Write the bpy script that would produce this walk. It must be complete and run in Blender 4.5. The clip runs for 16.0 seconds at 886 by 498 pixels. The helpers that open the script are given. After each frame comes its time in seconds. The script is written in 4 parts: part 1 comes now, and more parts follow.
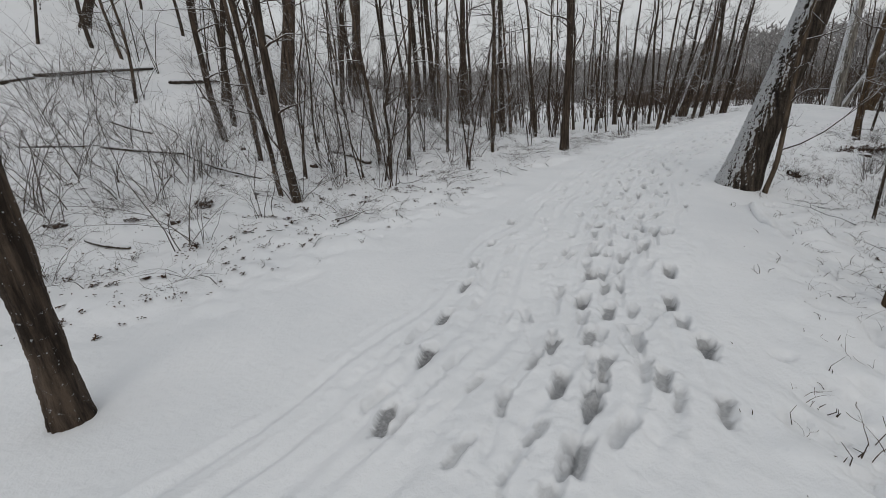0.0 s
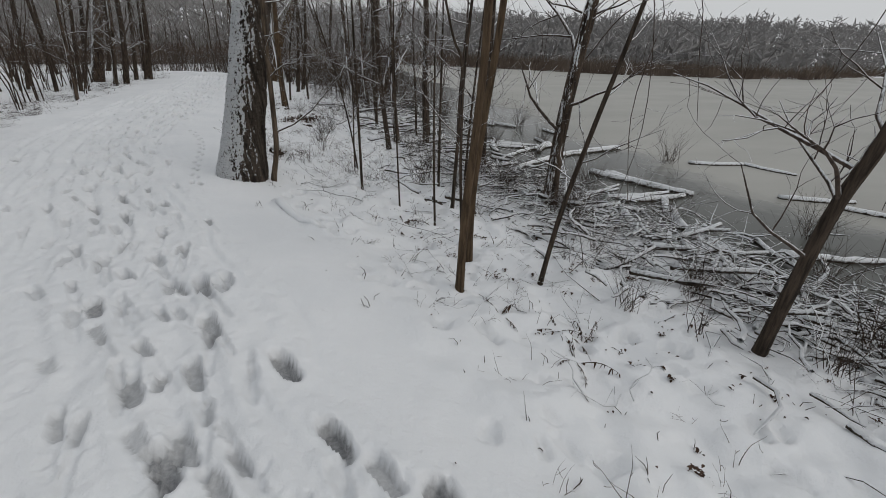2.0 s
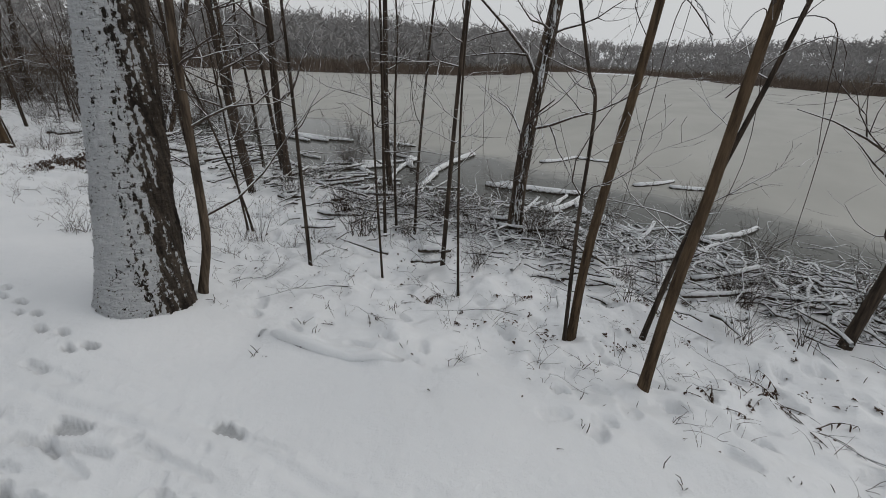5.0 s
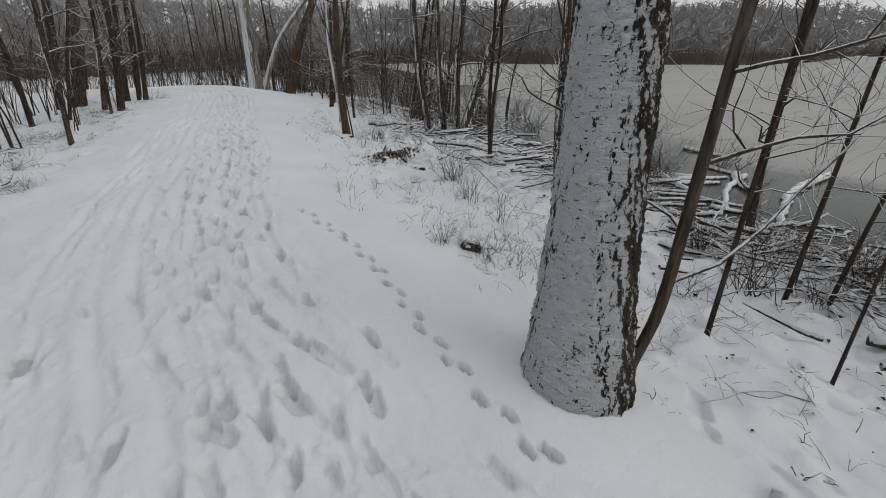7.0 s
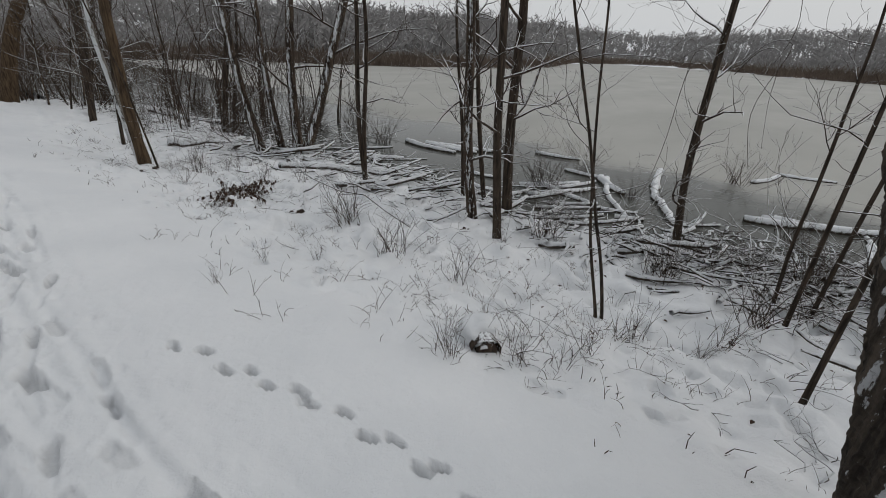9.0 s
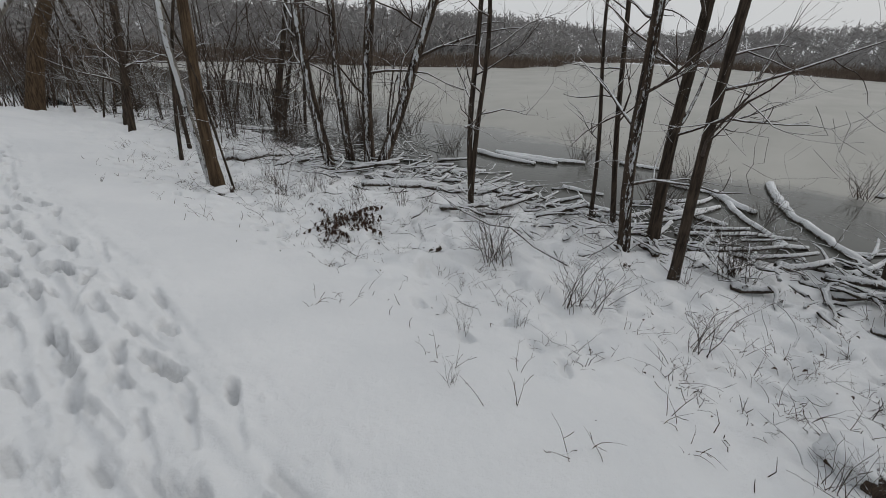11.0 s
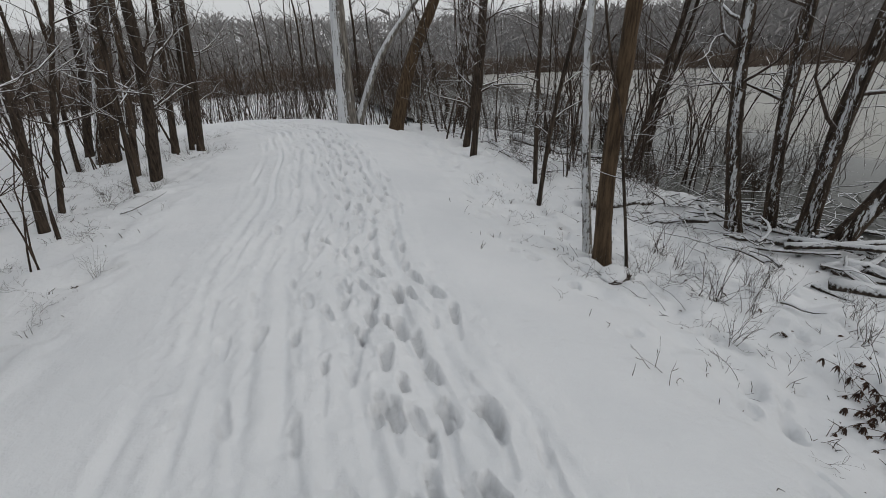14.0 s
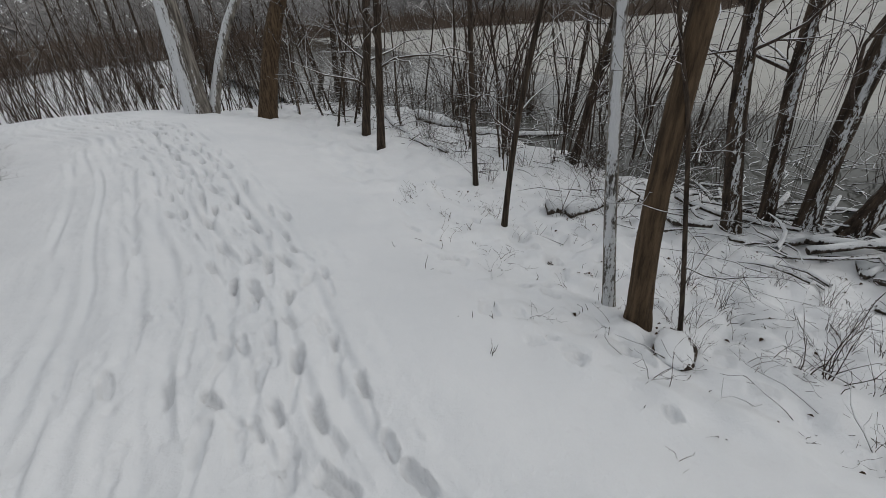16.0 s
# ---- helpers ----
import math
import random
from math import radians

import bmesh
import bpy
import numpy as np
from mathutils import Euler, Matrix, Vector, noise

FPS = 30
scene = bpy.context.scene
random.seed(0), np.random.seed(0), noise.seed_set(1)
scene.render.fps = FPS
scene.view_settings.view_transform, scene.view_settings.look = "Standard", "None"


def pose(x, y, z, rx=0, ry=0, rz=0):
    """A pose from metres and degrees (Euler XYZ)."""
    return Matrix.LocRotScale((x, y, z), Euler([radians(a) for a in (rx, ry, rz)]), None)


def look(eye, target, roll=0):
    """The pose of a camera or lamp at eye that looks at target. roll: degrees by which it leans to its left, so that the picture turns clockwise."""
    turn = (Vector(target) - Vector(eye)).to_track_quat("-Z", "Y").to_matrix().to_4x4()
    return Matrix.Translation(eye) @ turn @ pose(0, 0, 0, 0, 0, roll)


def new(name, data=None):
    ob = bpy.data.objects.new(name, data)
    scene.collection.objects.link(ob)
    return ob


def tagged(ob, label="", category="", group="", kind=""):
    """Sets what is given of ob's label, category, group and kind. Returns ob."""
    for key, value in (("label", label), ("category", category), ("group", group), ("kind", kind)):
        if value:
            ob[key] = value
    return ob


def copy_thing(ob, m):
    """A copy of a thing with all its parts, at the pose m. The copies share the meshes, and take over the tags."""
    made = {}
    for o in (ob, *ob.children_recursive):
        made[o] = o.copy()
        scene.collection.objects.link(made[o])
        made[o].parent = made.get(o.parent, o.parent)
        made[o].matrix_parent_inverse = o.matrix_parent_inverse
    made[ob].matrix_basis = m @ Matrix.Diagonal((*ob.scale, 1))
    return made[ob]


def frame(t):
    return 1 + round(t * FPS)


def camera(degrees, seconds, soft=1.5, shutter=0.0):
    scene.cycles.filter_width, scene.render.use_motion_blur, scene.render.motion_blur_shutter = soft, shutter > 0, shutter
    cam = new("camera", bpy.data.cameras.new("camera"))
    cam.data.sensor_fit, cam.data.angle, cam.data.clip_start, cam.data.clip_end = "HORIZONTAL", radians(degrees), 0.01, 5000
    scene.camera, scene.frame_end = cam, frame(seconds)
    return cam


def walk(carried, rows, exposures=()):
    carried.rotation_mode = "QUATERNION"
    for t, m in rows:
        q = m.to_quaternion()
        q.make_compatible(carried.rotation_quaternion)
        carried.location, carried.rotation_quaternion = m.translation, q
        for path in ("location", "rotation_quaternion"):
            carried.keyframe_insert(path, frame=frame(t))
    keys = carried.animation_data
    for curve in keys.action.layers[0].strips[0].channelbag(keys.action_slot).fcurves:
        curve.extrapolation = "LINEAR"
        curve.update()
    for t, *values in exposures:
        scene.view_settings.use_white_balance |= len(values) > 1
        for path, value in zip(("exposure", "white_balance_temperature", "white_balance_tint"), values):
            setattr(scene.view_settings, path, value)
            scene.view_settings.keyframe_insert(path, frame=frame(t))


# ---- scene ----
# ---- camera and walk ----
cam = camera(92.0, 16.0, soft=0.6)
PATH = [
    (0, (0.763, -0.453, 1.743), (-0.550, 0.898, 1.073), -4.35),
    (0.5, (0.505, 0.048, 1.741), (-0.357, 1.692, 0.998), -2.12),
    (1, (0.216, 0.591, 1.735), (-0.130, 2.394, 0.944), -0.28),
    (1.5, (-0.094, 1.066, 1.756), (0.205, 2.860, 0.923), 1.28),
    (2, (-0.311, 1.638, 1.717), (0.425, 3.292, 0.867), 2.40),
    (2.5, (-0.661, 2.154, 1.691), (0.316, 3.686, 0.854), 3.17),
    (3, (-0.784, 2.619, 1.689), (0.460, 3.951, 0.866), 3.37),
    (3.2, (-0.811, 2.851, 1.700), (0.498, 4.128, 0.891), 3.37),
    (5.3, (-1.794, 4.929, 1.855), (-0.271, 5.935, 1.037), 2.79),
    (5.5, (-1.843, 5.135, 1.797), (-0.378, 6.227, 0.983), 2.71),
    (6, (-2.045, 5.674, 1.825), (-0.823, 7.020, 0.991), 1.83),
    (6.5, (-2.267, 6.164, 1.870), (-1.268, 7.670, 1.014), 0.98),
    (7, (-2.215, 6.762, 1.834), (-1.398, 8.368, 0.967), 0.25),
    (7.5, (-2.334, 7.386, 1.811), (-1.487, 8.976, 0.942), 0.84),
    (8, (-2.290, 7.933, 1.798), (-1.166, 9.354, 0.951), 2.10),
    (8.2, (-2.252, 8.199, 1.825), (-1.038, 9.543, 0.977), 2.29),
    (10.3, (-2.530, 10.679, 1.813), (-0.893, 11.467, 0.976), 2.68),
    (10.5, (-2.517, 10.905, 1.752), (-0.909, 11.754, 0.919), 2.58),
    (11, (-2.601, 11.515, 1.789), (-1.119, 12.555, 0.938), 2.43),
    (11.5, (-2.700, 12.017, 1.837), (-1.308, 13.153, 0.958), 2.12),
    (12, (-2.563, 12.604, 1.796), (-1.258, 13.840, 0.920), 1.58),
    (12.5, (-2.592, 13.188, 1.781), (-1.499, 14.614, 0.903), 0.16),
    (13, (-2.534, 13.691, 1.790), (-1.773, 15.336, 0.945), -1.55),
    (13.5, (-2.479, 14.253, 1.859), (-2.124, 16.041, 1.037), -3.29),
    (14, (-2.520, 14.827, 1.903), (-1.913, 16.541, 1.070), -2.22),
    (14.5, (-2.370, 15.436, 1.881), (-1.428, 16.961, 0.996), -1.29),
    (15, (-2.371, 16.038, 1.920), (-1.609, 17.662, 1.037), -2.10),
    (15.5, (-2.277, 16.568, 1.951), (-1.430, 18.153, 1.072), -1.86),
    (16, (-2.174, 17.189, 2.007), (-1.159, 18.593, 1.008), -3.38),
]
walk(cam, [(t, look(eye, target, roll)) for t, eye, target, roll in PATH],
     exposures=[(0, 0.03), (3, 0.04), (6, 0.09), (10.5, 0.09), (13, 0.07), (16, 0.14)])

# ---- overcast winter light ----
world = bpy.data.worlds.new("overcast_sky")
scene.world = world
world.use_nodes = True
wn, wl = world.node_tree.nodes, world.node_tree.links
sky = wn.new("ShaderNodeTexSky")
sky.sky_type, sky.sun_disc = "NISHITA", False
sky.sun_elevation, sky.sun_rotation = radians(38), radians(140)
sky.dust_density, sky.air_density = 5.0, 2.0
veil = wn.new("ShaderNodeMix")
veil.data_type = "RGBA"
veil.inputs["Factor"].default_value = 0.93
veil.inputs["B"].default_value = (6.16, 6.35, 6.55, 1)
wl.new(sky.outputs[0], veil.inputs["A"])
wl.new(veil.outputs["Result"], wn["Background"].inputs["Color"])
wn["Background"].inputs["Strength"].default_value = 0.092
sun = new("sun", bpy.data.lights.new("sun", "SUN"))
sun.data.energy, sun.data.angle, sun.data.color = 0.5, radians(40), (1.0, 0.97, 0.93)
sun.matrix_world = look((14, -12, 16), (0, 0, 0))

# ---- materials ----
def material(name, build):
    m = bpy.data.materials.new(name)
    m.use_nodes = True
    nt = m.node_tree
    bsdf = nt.nodes["Principled BSDF"]
    build(nt, nt.nodes, nt.links, bsdf)
    return m


def noise_node(nt, scale, detail=5, rough=0.6, stretch=(1, 1, 1), coord="Object"):
    tc, mp, nz = (nt.nodes.new(k) for k in ("ShaderNodeTexCoord", "ShaderNodeMapping", "ShaderNodeTexNoise"))
    mp.inputs["Scale"].default_value = stretch
    nz.inputs["Scale"].default_value, nz.inputs["Detail"].default_value, nz.inputs["Roughness"].default_value = scale, detail, rough
    nt.links.new(tc.outputs[coord], mp.inputs[0])
    nt.links.new(mp.outputs[0], nz.inputs["Vector"])
    return nz.outputs[0]


def ramp(nt, socket, *stops):
    r = nt.nodes.new("ShaderNodeValToRGB")
    while len(r.color_ramp.elements) < len(stops):
        r.color_ramp.elements.new(0.5)
    for el, (at, col) in zip(r.color_ramp.elements, stops):
        el.position, el.color = at, (*col, 1) if len(col) == 3 else col
    nt.links.new(socket, r.inputs[0])
    return r.outputs[0]


def grey(v):
    return (v, v, v)


def mixed(nt, fac, a, b):
    m = nt.nodes.new("ShaderNodeMix")
    m.data_type = "RGBA"
    for key, v in (("Factor", fac), ("A", a), ("B", b)):
        if isinstance(v, (float, int)):
            m.inputs[key].default_value = v
        elif isinstance(v, tuple):
            m.inputs[key].default_value = (*v, 1)
        else:
            nt.links.new(v, m.inputs[key])
    return m.outputs["Result"]


def sums(nt, op, a, b):
    n = nt.nodes.new("ShaderNodeMath")
    n.operation = op
    for i, v in enumerate((a, b)):
        if isinstance(v, (float, int)):
            n.inputs[i].default_value = v
        else:
            nt.links.new(v, n.inputs[i])
    return n.outputs[0]


def facing(nt, way):
    """How far a surface faces a fixed direction of the world."""
    g, d = nt.nodes.new("ShaderNodeNewGeometry"), nt.nodes.new("ShaderNodeVectorMath")
    d.operation = "DOT_PRODUCT"
    d.inputs[1].default_value = Vector(way).normalized()
    nt.links.new(g.outputs["Normal"], d.inputs[0])
    return d.outputs["Value"]


def bumped(nt, bsdf, height, strength, distance=0.01):
    b = nt.nodes.new("ShaderNodeBump")
    b.inputs["Strength"].default_value, b.inputs["Distance"].default_value = strength, distance
    nt.links.new(height, b.inputs["Height"])
    nt.links.new(b.outputs[0], bsdf.inputs["Normal"])


SNOW_COL = (0.76, 0.775, 0.795)


def snow_build(nt, nodes, links, bsdf):
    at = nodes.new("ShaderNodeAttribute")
    at.attribute_name = "slush_and_shade"
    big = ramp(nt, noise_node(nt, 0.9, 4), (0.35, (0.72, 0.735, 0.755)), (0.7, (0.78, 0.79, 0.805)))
    # dark floor of the prints: wet slush, with the hollows' shade painted in
    shaded_slush = ramp(nt, noise_node(nt, 45, 5), (0.3, (0.13, 0.13, 0.135)), (0.7, (0.32, 0.325, 0.33)))
    links.new(mixed(nt, at.outputs["Fac"], big, shaded_slush), bsdf.inputs["Base Color"])
    bsdf.inputs["Roughness"].default_value = 0.75
    bsdf.inputs["Specular IOR Level"].default_value = 0.25
    h = sums(nt, "ADD", sums(nt, "MULTIPLY", noise_node(nt, 14, 5), 1.0), sums(nt, "MULTIPLY", noise_node(nt, 120, 4), 0.25))
    bumped(nt, bsdf, h, 0.7, 0.022)


def bark_maker(dark, light, snow_way, low, high, speck=0.0, grain=22.0, relief=0.6, ragged=1.3, crust=0.4, pits=0.0):
    def build(nt, nodes, links, bsdf):
        streak = noise_node(nt, grain, 6, 0.65, (1, 1, 0.12))
        patch = noise_node(nt, 3.0, 4)
        col = ramp(nt, streak, (0.38, dark), (0.62, light))
        col = mixed(nt, sums(nt, "MULTIPLY", patch, 0.3), col, tuple(0.45 * (a + b) for a, b in zip(dark, light)))
        wide = sums(nt, "ADD", facing(nt, snow_way), sums(nt, "MULTIPLY", sums(nt, "SUBTRACT", streak, 0.5), ragged))
        fine = sums(nt, "MULTIPLY", sums(nt, "SUBTRACT", noise_node(nt, 42, 5, 0.7, (1, 1, 0.35)), 0.5), ragged * 0.9)
        cover = ramp(nt, sums(nt, "ADD", wide, fine), (low, grey(0)), (high, grey(1)))
        if speck:
            spots = ramp(nt, noise_node(nt, 30, 4, 0.7), (1 - speck, grey(0)), (1 - speck + 0.05, grey(1)))
            cover = sums(nt, "MAXIMUM", cover, spots)
        if pits:
            holes = ramp(nt, noise_node(nt, 30, 5, 0.7, (0.75, 0.75, 1.7)), (pits, grey(1)), (pits + 0.035, grey(0)))
            cover = sums(nt, "MULTIPLY", cover, holes)
        if pits:
            scallop = noise_node(nt, 20, 4, 0.6, (0.7, 0.7, 2.6))
            fine = sums(nt, "ADD", fine, sums(nt, "MULTIPLY", scallop, 2.6))
        links.new(mixed(nt, cover, col, SNOW_COL), bsdf.inputs["Base Color"])
        bsdf.inputs["Roughness"].default_value = 0.9
        bsdf.inputs["Specular IOR Level"].default_value = 0.2
        bumped(nt, bsdf, sums(nt, "ADD", sums(nt, "ADD", streak, fine), sums(nt, "MULTIPLY", cover, crust)), relief, 0.03)
    return build


WIND = (-0.80, -0.52, 0.30)
UP = (0, 0, 1)
SNOW = material("snow", snow_build)
BARK = {
    "big": material("furrowed_bark_under_windblown_snow", bark_maker((0.022, 0.017, 0.014), (0.15, 0.12, 0.095), (-0.88, -0.40, 0.27), 0.46, 0.60, 0.0, 15, 1.0, 2.3, 0.9, 0.60)),
    "white": material("pale_bark_with_snow", bark_maker((0.07, 0.062, 0.055), (0.36, 0.33, 0.29), WIND, 0.55, 0.75, 0.0, 14, 0.8, 2.0, 0.5)),
    "rough": material("rough_grey_bark", bark_maker((0.018, 0.013, 0.010), (0.125, 0.092, 0.068), WIND, 0.93, 1.35, 0.36, 16, 1.0)),
    "brown": material("brown_bark", bark_maker((0.034, 0.023, 0.014), (0.125, 0.085, 0.052), WIND, 1.1, 1.6, 0.25, 26)),
    "dark": material("dark_bark", bark_maker((0.017, 0.013, 0.010), (0.085, 0.063, 0.047), WIND, 1.04, 1.4, 0.20, 30)),
    "plain": material("tan_bark", bark_maker((0.034, 0.025, 0.018), (0.14, 0.105, 0.075), WIND, 1.15, 1.6, 0.26, 30)),
}
TWIG = material("snowy_twigs", bark_maker((0.030, 0.022, 0.018), (0.10, 0.075, 0.06), UP, 0.25, 0.7, 0.0, 30, 0.2))
BARE = material("dark_bare_twigs", bark_maker((0.022, 0.016, 0.013), (0.085, 0.06, 0.045), UP, 0.75, 1.1, 0.0, 30, 0.2))
LOGWOOD = material("wet_log_bark_with_snow_on_top", bark_maker((0.022, 0.018, 0.015), (0.12, 0.095, 0.075), UP, 0.05, 0.25, 0.0, 18, 0.8))
BRUSHWOOD = material("wet_brushwood_with_some_snow", bark_maker((0.022, 0.017, 0.014), (0.10, 0.078, 0.06), UP, 0.2, 0.55, 0.0, 25, 0.3))
STALK = material("dry_stalks", bark_maker((0.03, 0.021, 0.015), (0.12, 0.08, 0.055), UP, 0.9, 1.4, 0.0, 40, 0.2))
LEAF = material("withered_leaves", bark_maker((0.025, 0.016, 0.013), (0.10, 0.058, 0.04), UP, 1.05, 1.5, 0.0, 40, 0.3))


def far_build(dark, light):
    def build(nt, nodes, links, bsdf):
        links.new(ramp(nt, noise_node(nt, 0.35, 6, 0.7), (0.3, dark), (0.7, light)), bsdf.inputs["Base Color"])
        bsdf.inputs["Roughness"].default_value = 1.0
        bsdf.inputs["Specular IOR Level"].default_value = 0.0
    return build


# bare woods lightened to pale grey, the haze of distance put into the colour
HAZED_WOOD = material("far_bare_woods_painted_haze", far_build((0.20, 0.193, 0.188), (0.33, 0.32, 0.315)))
# brown of the dry reeds, its light end raised slightly for painted haze
REED = material("dry_marsh_brush_slight_haze", far_build((0.075, 0.058, 0.048), (0.20, 0.16, 0.13)))


def water_build(nt, nodes, links, bsdf):
    g, sep = nodes.new("ShaderNodeNewGeometry"), nodes.new("ShaderNodeSeparateXYZ")
    links.new(g.outputs["Position"], sep.inputs[0])
    away = sums(nt, "SUBTRACT", sep.outputs["X"], sums(nt, "MULTIPLY", sep.outputs["Y"], 0.14))
    edge = sums(nt, "ADD", away, sums(nt, "MULTIPLY", noise_node(nt, 0.35, 5), 5.0))
    ice = ramp(nt, sums(nt, "MULTIPLY", edge, 0.05), (0.49, grey(0)), (0.56, grey(1)))
    slick = ramp(nt, noise_node(nt, 0.12, 4, 0.6, (1, 2.4, 1)), (0.3, (0.30, 0.295, 0.272)), (0.7, (0.385, 0.378, 0.352)))
    links.new(mixed(nt, ice, (0.075, 0.076, 0.068), slick), bsdf.inputs["Base Color"])
    links.new(ramp(nt, ice, (0, grey(0.06)), (1, grey(0.42))), bsdf.inputs["Roughness"])
    bsdf.inputs["IOR"].default_value = 1.33
    links.new(ramp(nt, ice, (0, grey(0.2)), (1, grey(0.15))), bsdf.inputs["Specular IOR Level"])
    bumped(nt, bsdf, noise_node(nt, 5, 4, 0.6, (1, 1.6, 1)), 0.12, 0.02)


POND = material("half_frozen_pond_water", water_build)


# ---- mesh helpers ----
class Shape:
    def __init__(self):
        self.v, self.f = [], []

    def tube(self, pts, radii, sides=6, cap=True, rough=0.0, rng=None):
        pts = [Vector(p) for p in pts]
        first = len(self.v)
        side = None
        for i, p in enumerate(pts):
            way = (pts[min(i + 1, len(pts) - 1)] - pts[max(i - 1, 0)]).normalized()
            if side is None:
                side = way.cross(Vector((0.31, 0.95, 0.1)) if abs(way.y) < 0.9 else Vector((1, 0, 0))).normalized()
            side = (side - way * side.dot(way)).normalized()
            up = way.cross(side)
            for k in range(sides):
                a = 2 * math.pi * k / sides
                r = radii[i]
                if rough:
                    q = p * 1.0 + (side * math.cos(a) + up * math.sin(a)) * r
                    r *= 1 + rough * noise.noise(Vector((q.x * 7, q.y * 7, q.z * 2.2)))
                self.v.append(p + (side * math.cos(a) + up * math.sin(a)) * r)
            if i:
                b = first + i * sides
                for k in range(sides):
                    n = (k + 1) % sides
                    self.f.append((b - sides + k, b - sides + n, b + n, b + k))
        if cap:
            self.f.append(tuple(range(first + sides - 1, first - 1, -1)))
            last = first + (len(pts) - 1) * sides
            self.f.append(tuple(range(last, last + sides)))

    def gnarled(self, pts, radii, sides, furrow, scale):
        """A thick trunk with upright furrows and a crust of small scales."""
        first = len(self.v)
        self.tube(pts, radii, sides)
        for i in range(first, len(self.v)):
            p = self.v[i]
            c = Vector(pts[(i - first) // sides])
            out = (p - c)
            out.z = 0
            if out.length < 1e-6:
                continue
            out.normalize()
            lee = 0.5 - 0.5 * out.dot(Vector((-0.84, -0.54, 0)))
            ridge = abs(noise.noise(Vector((p.x * 16, p.y * 16, p.z * 2.2))))
            crust = noise.noise(Vector((p.x * 15, p.y * 15, p.z * 44))) + 0.6 * noise.noise(Vector((p.x * 55, p.y * 55, p.z * 60)))
            self.v[i] = p + out * (furrow * (ridge - 0.2) * min(1, 1.6 * lee + 0.15) + scale * crust * (1 - 0.6 * lee))

    def leaf(self, at, way, length, width, droop, rng):
        way = Vector(way).normalized()
        s = way.cross(UP).normalized() if abs(way.z) < 0.95 else Vector((1, 0, 0))
        first = len(self.v)
        for u, w in ((0, 0.1), (0.35, 1), (0.75, 0.75), (1, 0.06)):
            c = Vector(at) + way * length * u + Vector((0, 0, -droop * length * u * u))
            curl = Vector((0, 0, width * 0.35 * w))
            self.v += [c - s * width * w * 0.5 + curl, c, c + s * width * w * 0.5 + curl]
        for i in range(3):
            b = first + 3 * i
            self.f += [(b, b + 1, b + 4, b + 3), (b + 1, b + 2, b + 5, b + 4)]

    def mesh(self, name, mat, smooth=True):
        me = bpy.data.meshes.new(name)
        me.from_pydata([tuple(p) for p in self.v], [], self.f)
        me.materials.append(mat)
        if smooth:
            me.polygons.foreach_set("use_smooth", [True] * len(me.polygons))
        me.update()
        return me


def part(name, shape, mat, parent, label="", smooth=True):
    ob = new(name, shape.mesh(name, mat, smooth))
    ob.parent = parent
    return tagged(ob, label)


def thing(name, x, y, z, label, category, group="", kind=""):
    ob = new(name)
    ob.location = (x, y, z)
    return tagged(ob, label, category, group, kind)


def spline(pts, n):
    """n points along a smooth curve through pts."""
    p = [Vector(q) for q in pts]
    p = [2 * p[0] - p[1]] + p + [2 * p[-1] - p[-2]]
    out = []
    for i in range(n):
        t = i / (n - 1) * (len(p) - 3)
        k = min(int(t), len(p) - 4)
        s, (a, b, c, d) = t - k, p[k:k + 4]
        out.append(0.5 * (2 * b + (c - a) * s + (2 * a - 5 * b + 4 * c - d) * s * s + (3 * b - a - 3 * c + d) * s ** 3))
    return out


# ---- the lie of the land ----
WATER = -0.72
MIDDLE = [(-12, -0.2), (0, -0.75), (4, -1.05), (8, -1.75), (12, -2.0), (18, -1.9), (24, -1.6), (28, -1.25), (31, -2.2), (35, -7), (45, -24), (62, -50)]
RISE = [(-10, 1.0), (10, 1.0), (20, 0.45), (26, 0), (50, 0)]
FALL = [(12, 0), (17.5, 0.35), (50, 0.45)]


def lerp(v, table):
    v = np.asarray(v, float)
    out = np.full(v.shape, float(table[0][1]))
    for (a, p), (b, q) in zip(table, table[1:]):
        s = np.clip((v - a) / (b - a), 0, 1)
        s = s * s * (3 - 2 * s)
        out = np.where(v > a, p + (q - p) * s, out)
    return out


def soft(d, w):
    return np.where(d > 12 * w, d, w * np.log1p(np.exp(np.minimum(d, 12 * w) / w)))


def ease(v):
    v = np.clip(v, 0, 1)
    return v * v * (3 - 2 * v)


def land(x, y):
    """Height of the ground, without its small relief."""
    x, y = np.asarray(x, float), np.asarray(y, float)
    d = x - lerp(y, MIDDLE)
    right, left = soft(d - 1.4, 0.35), soft(-d - 2.4, 0.4)
    z = -0.62 * (1 - np.exp(-right / 1.1)) - 0.55 * ease((right - 4.3) / 2)
    z = z + lerp(y, RISE) * np.where(left < 24, 0.016 * left ** 2, 9.2 + 0.1 * (left - 24)) - lerp(y, FALL) * 1.6 * (1 - np.exp(-left / 3))
    # far bank, marsh spit and hills round the pond
    far = np.hypot(x - 4, y - 12)
    shore = lerp(np.degrees(np.arctan2(x - 4, y - 12)), SHORE)
    pond = ease((right - 4) / 3)
    z = z - 1.2 * ease((y - 30) / 14) * (1 - ease((y - 60) / 60)) * (1 - pond)
    z = z + pond * (ease((far - shore) / 10) * 0.75 + ease((far - shore - 25) / 150) * 13)
    z = z + 9 * ease((far - 70) / 150) * (1 - pond) * ease((y + 10) / 40)
    return z


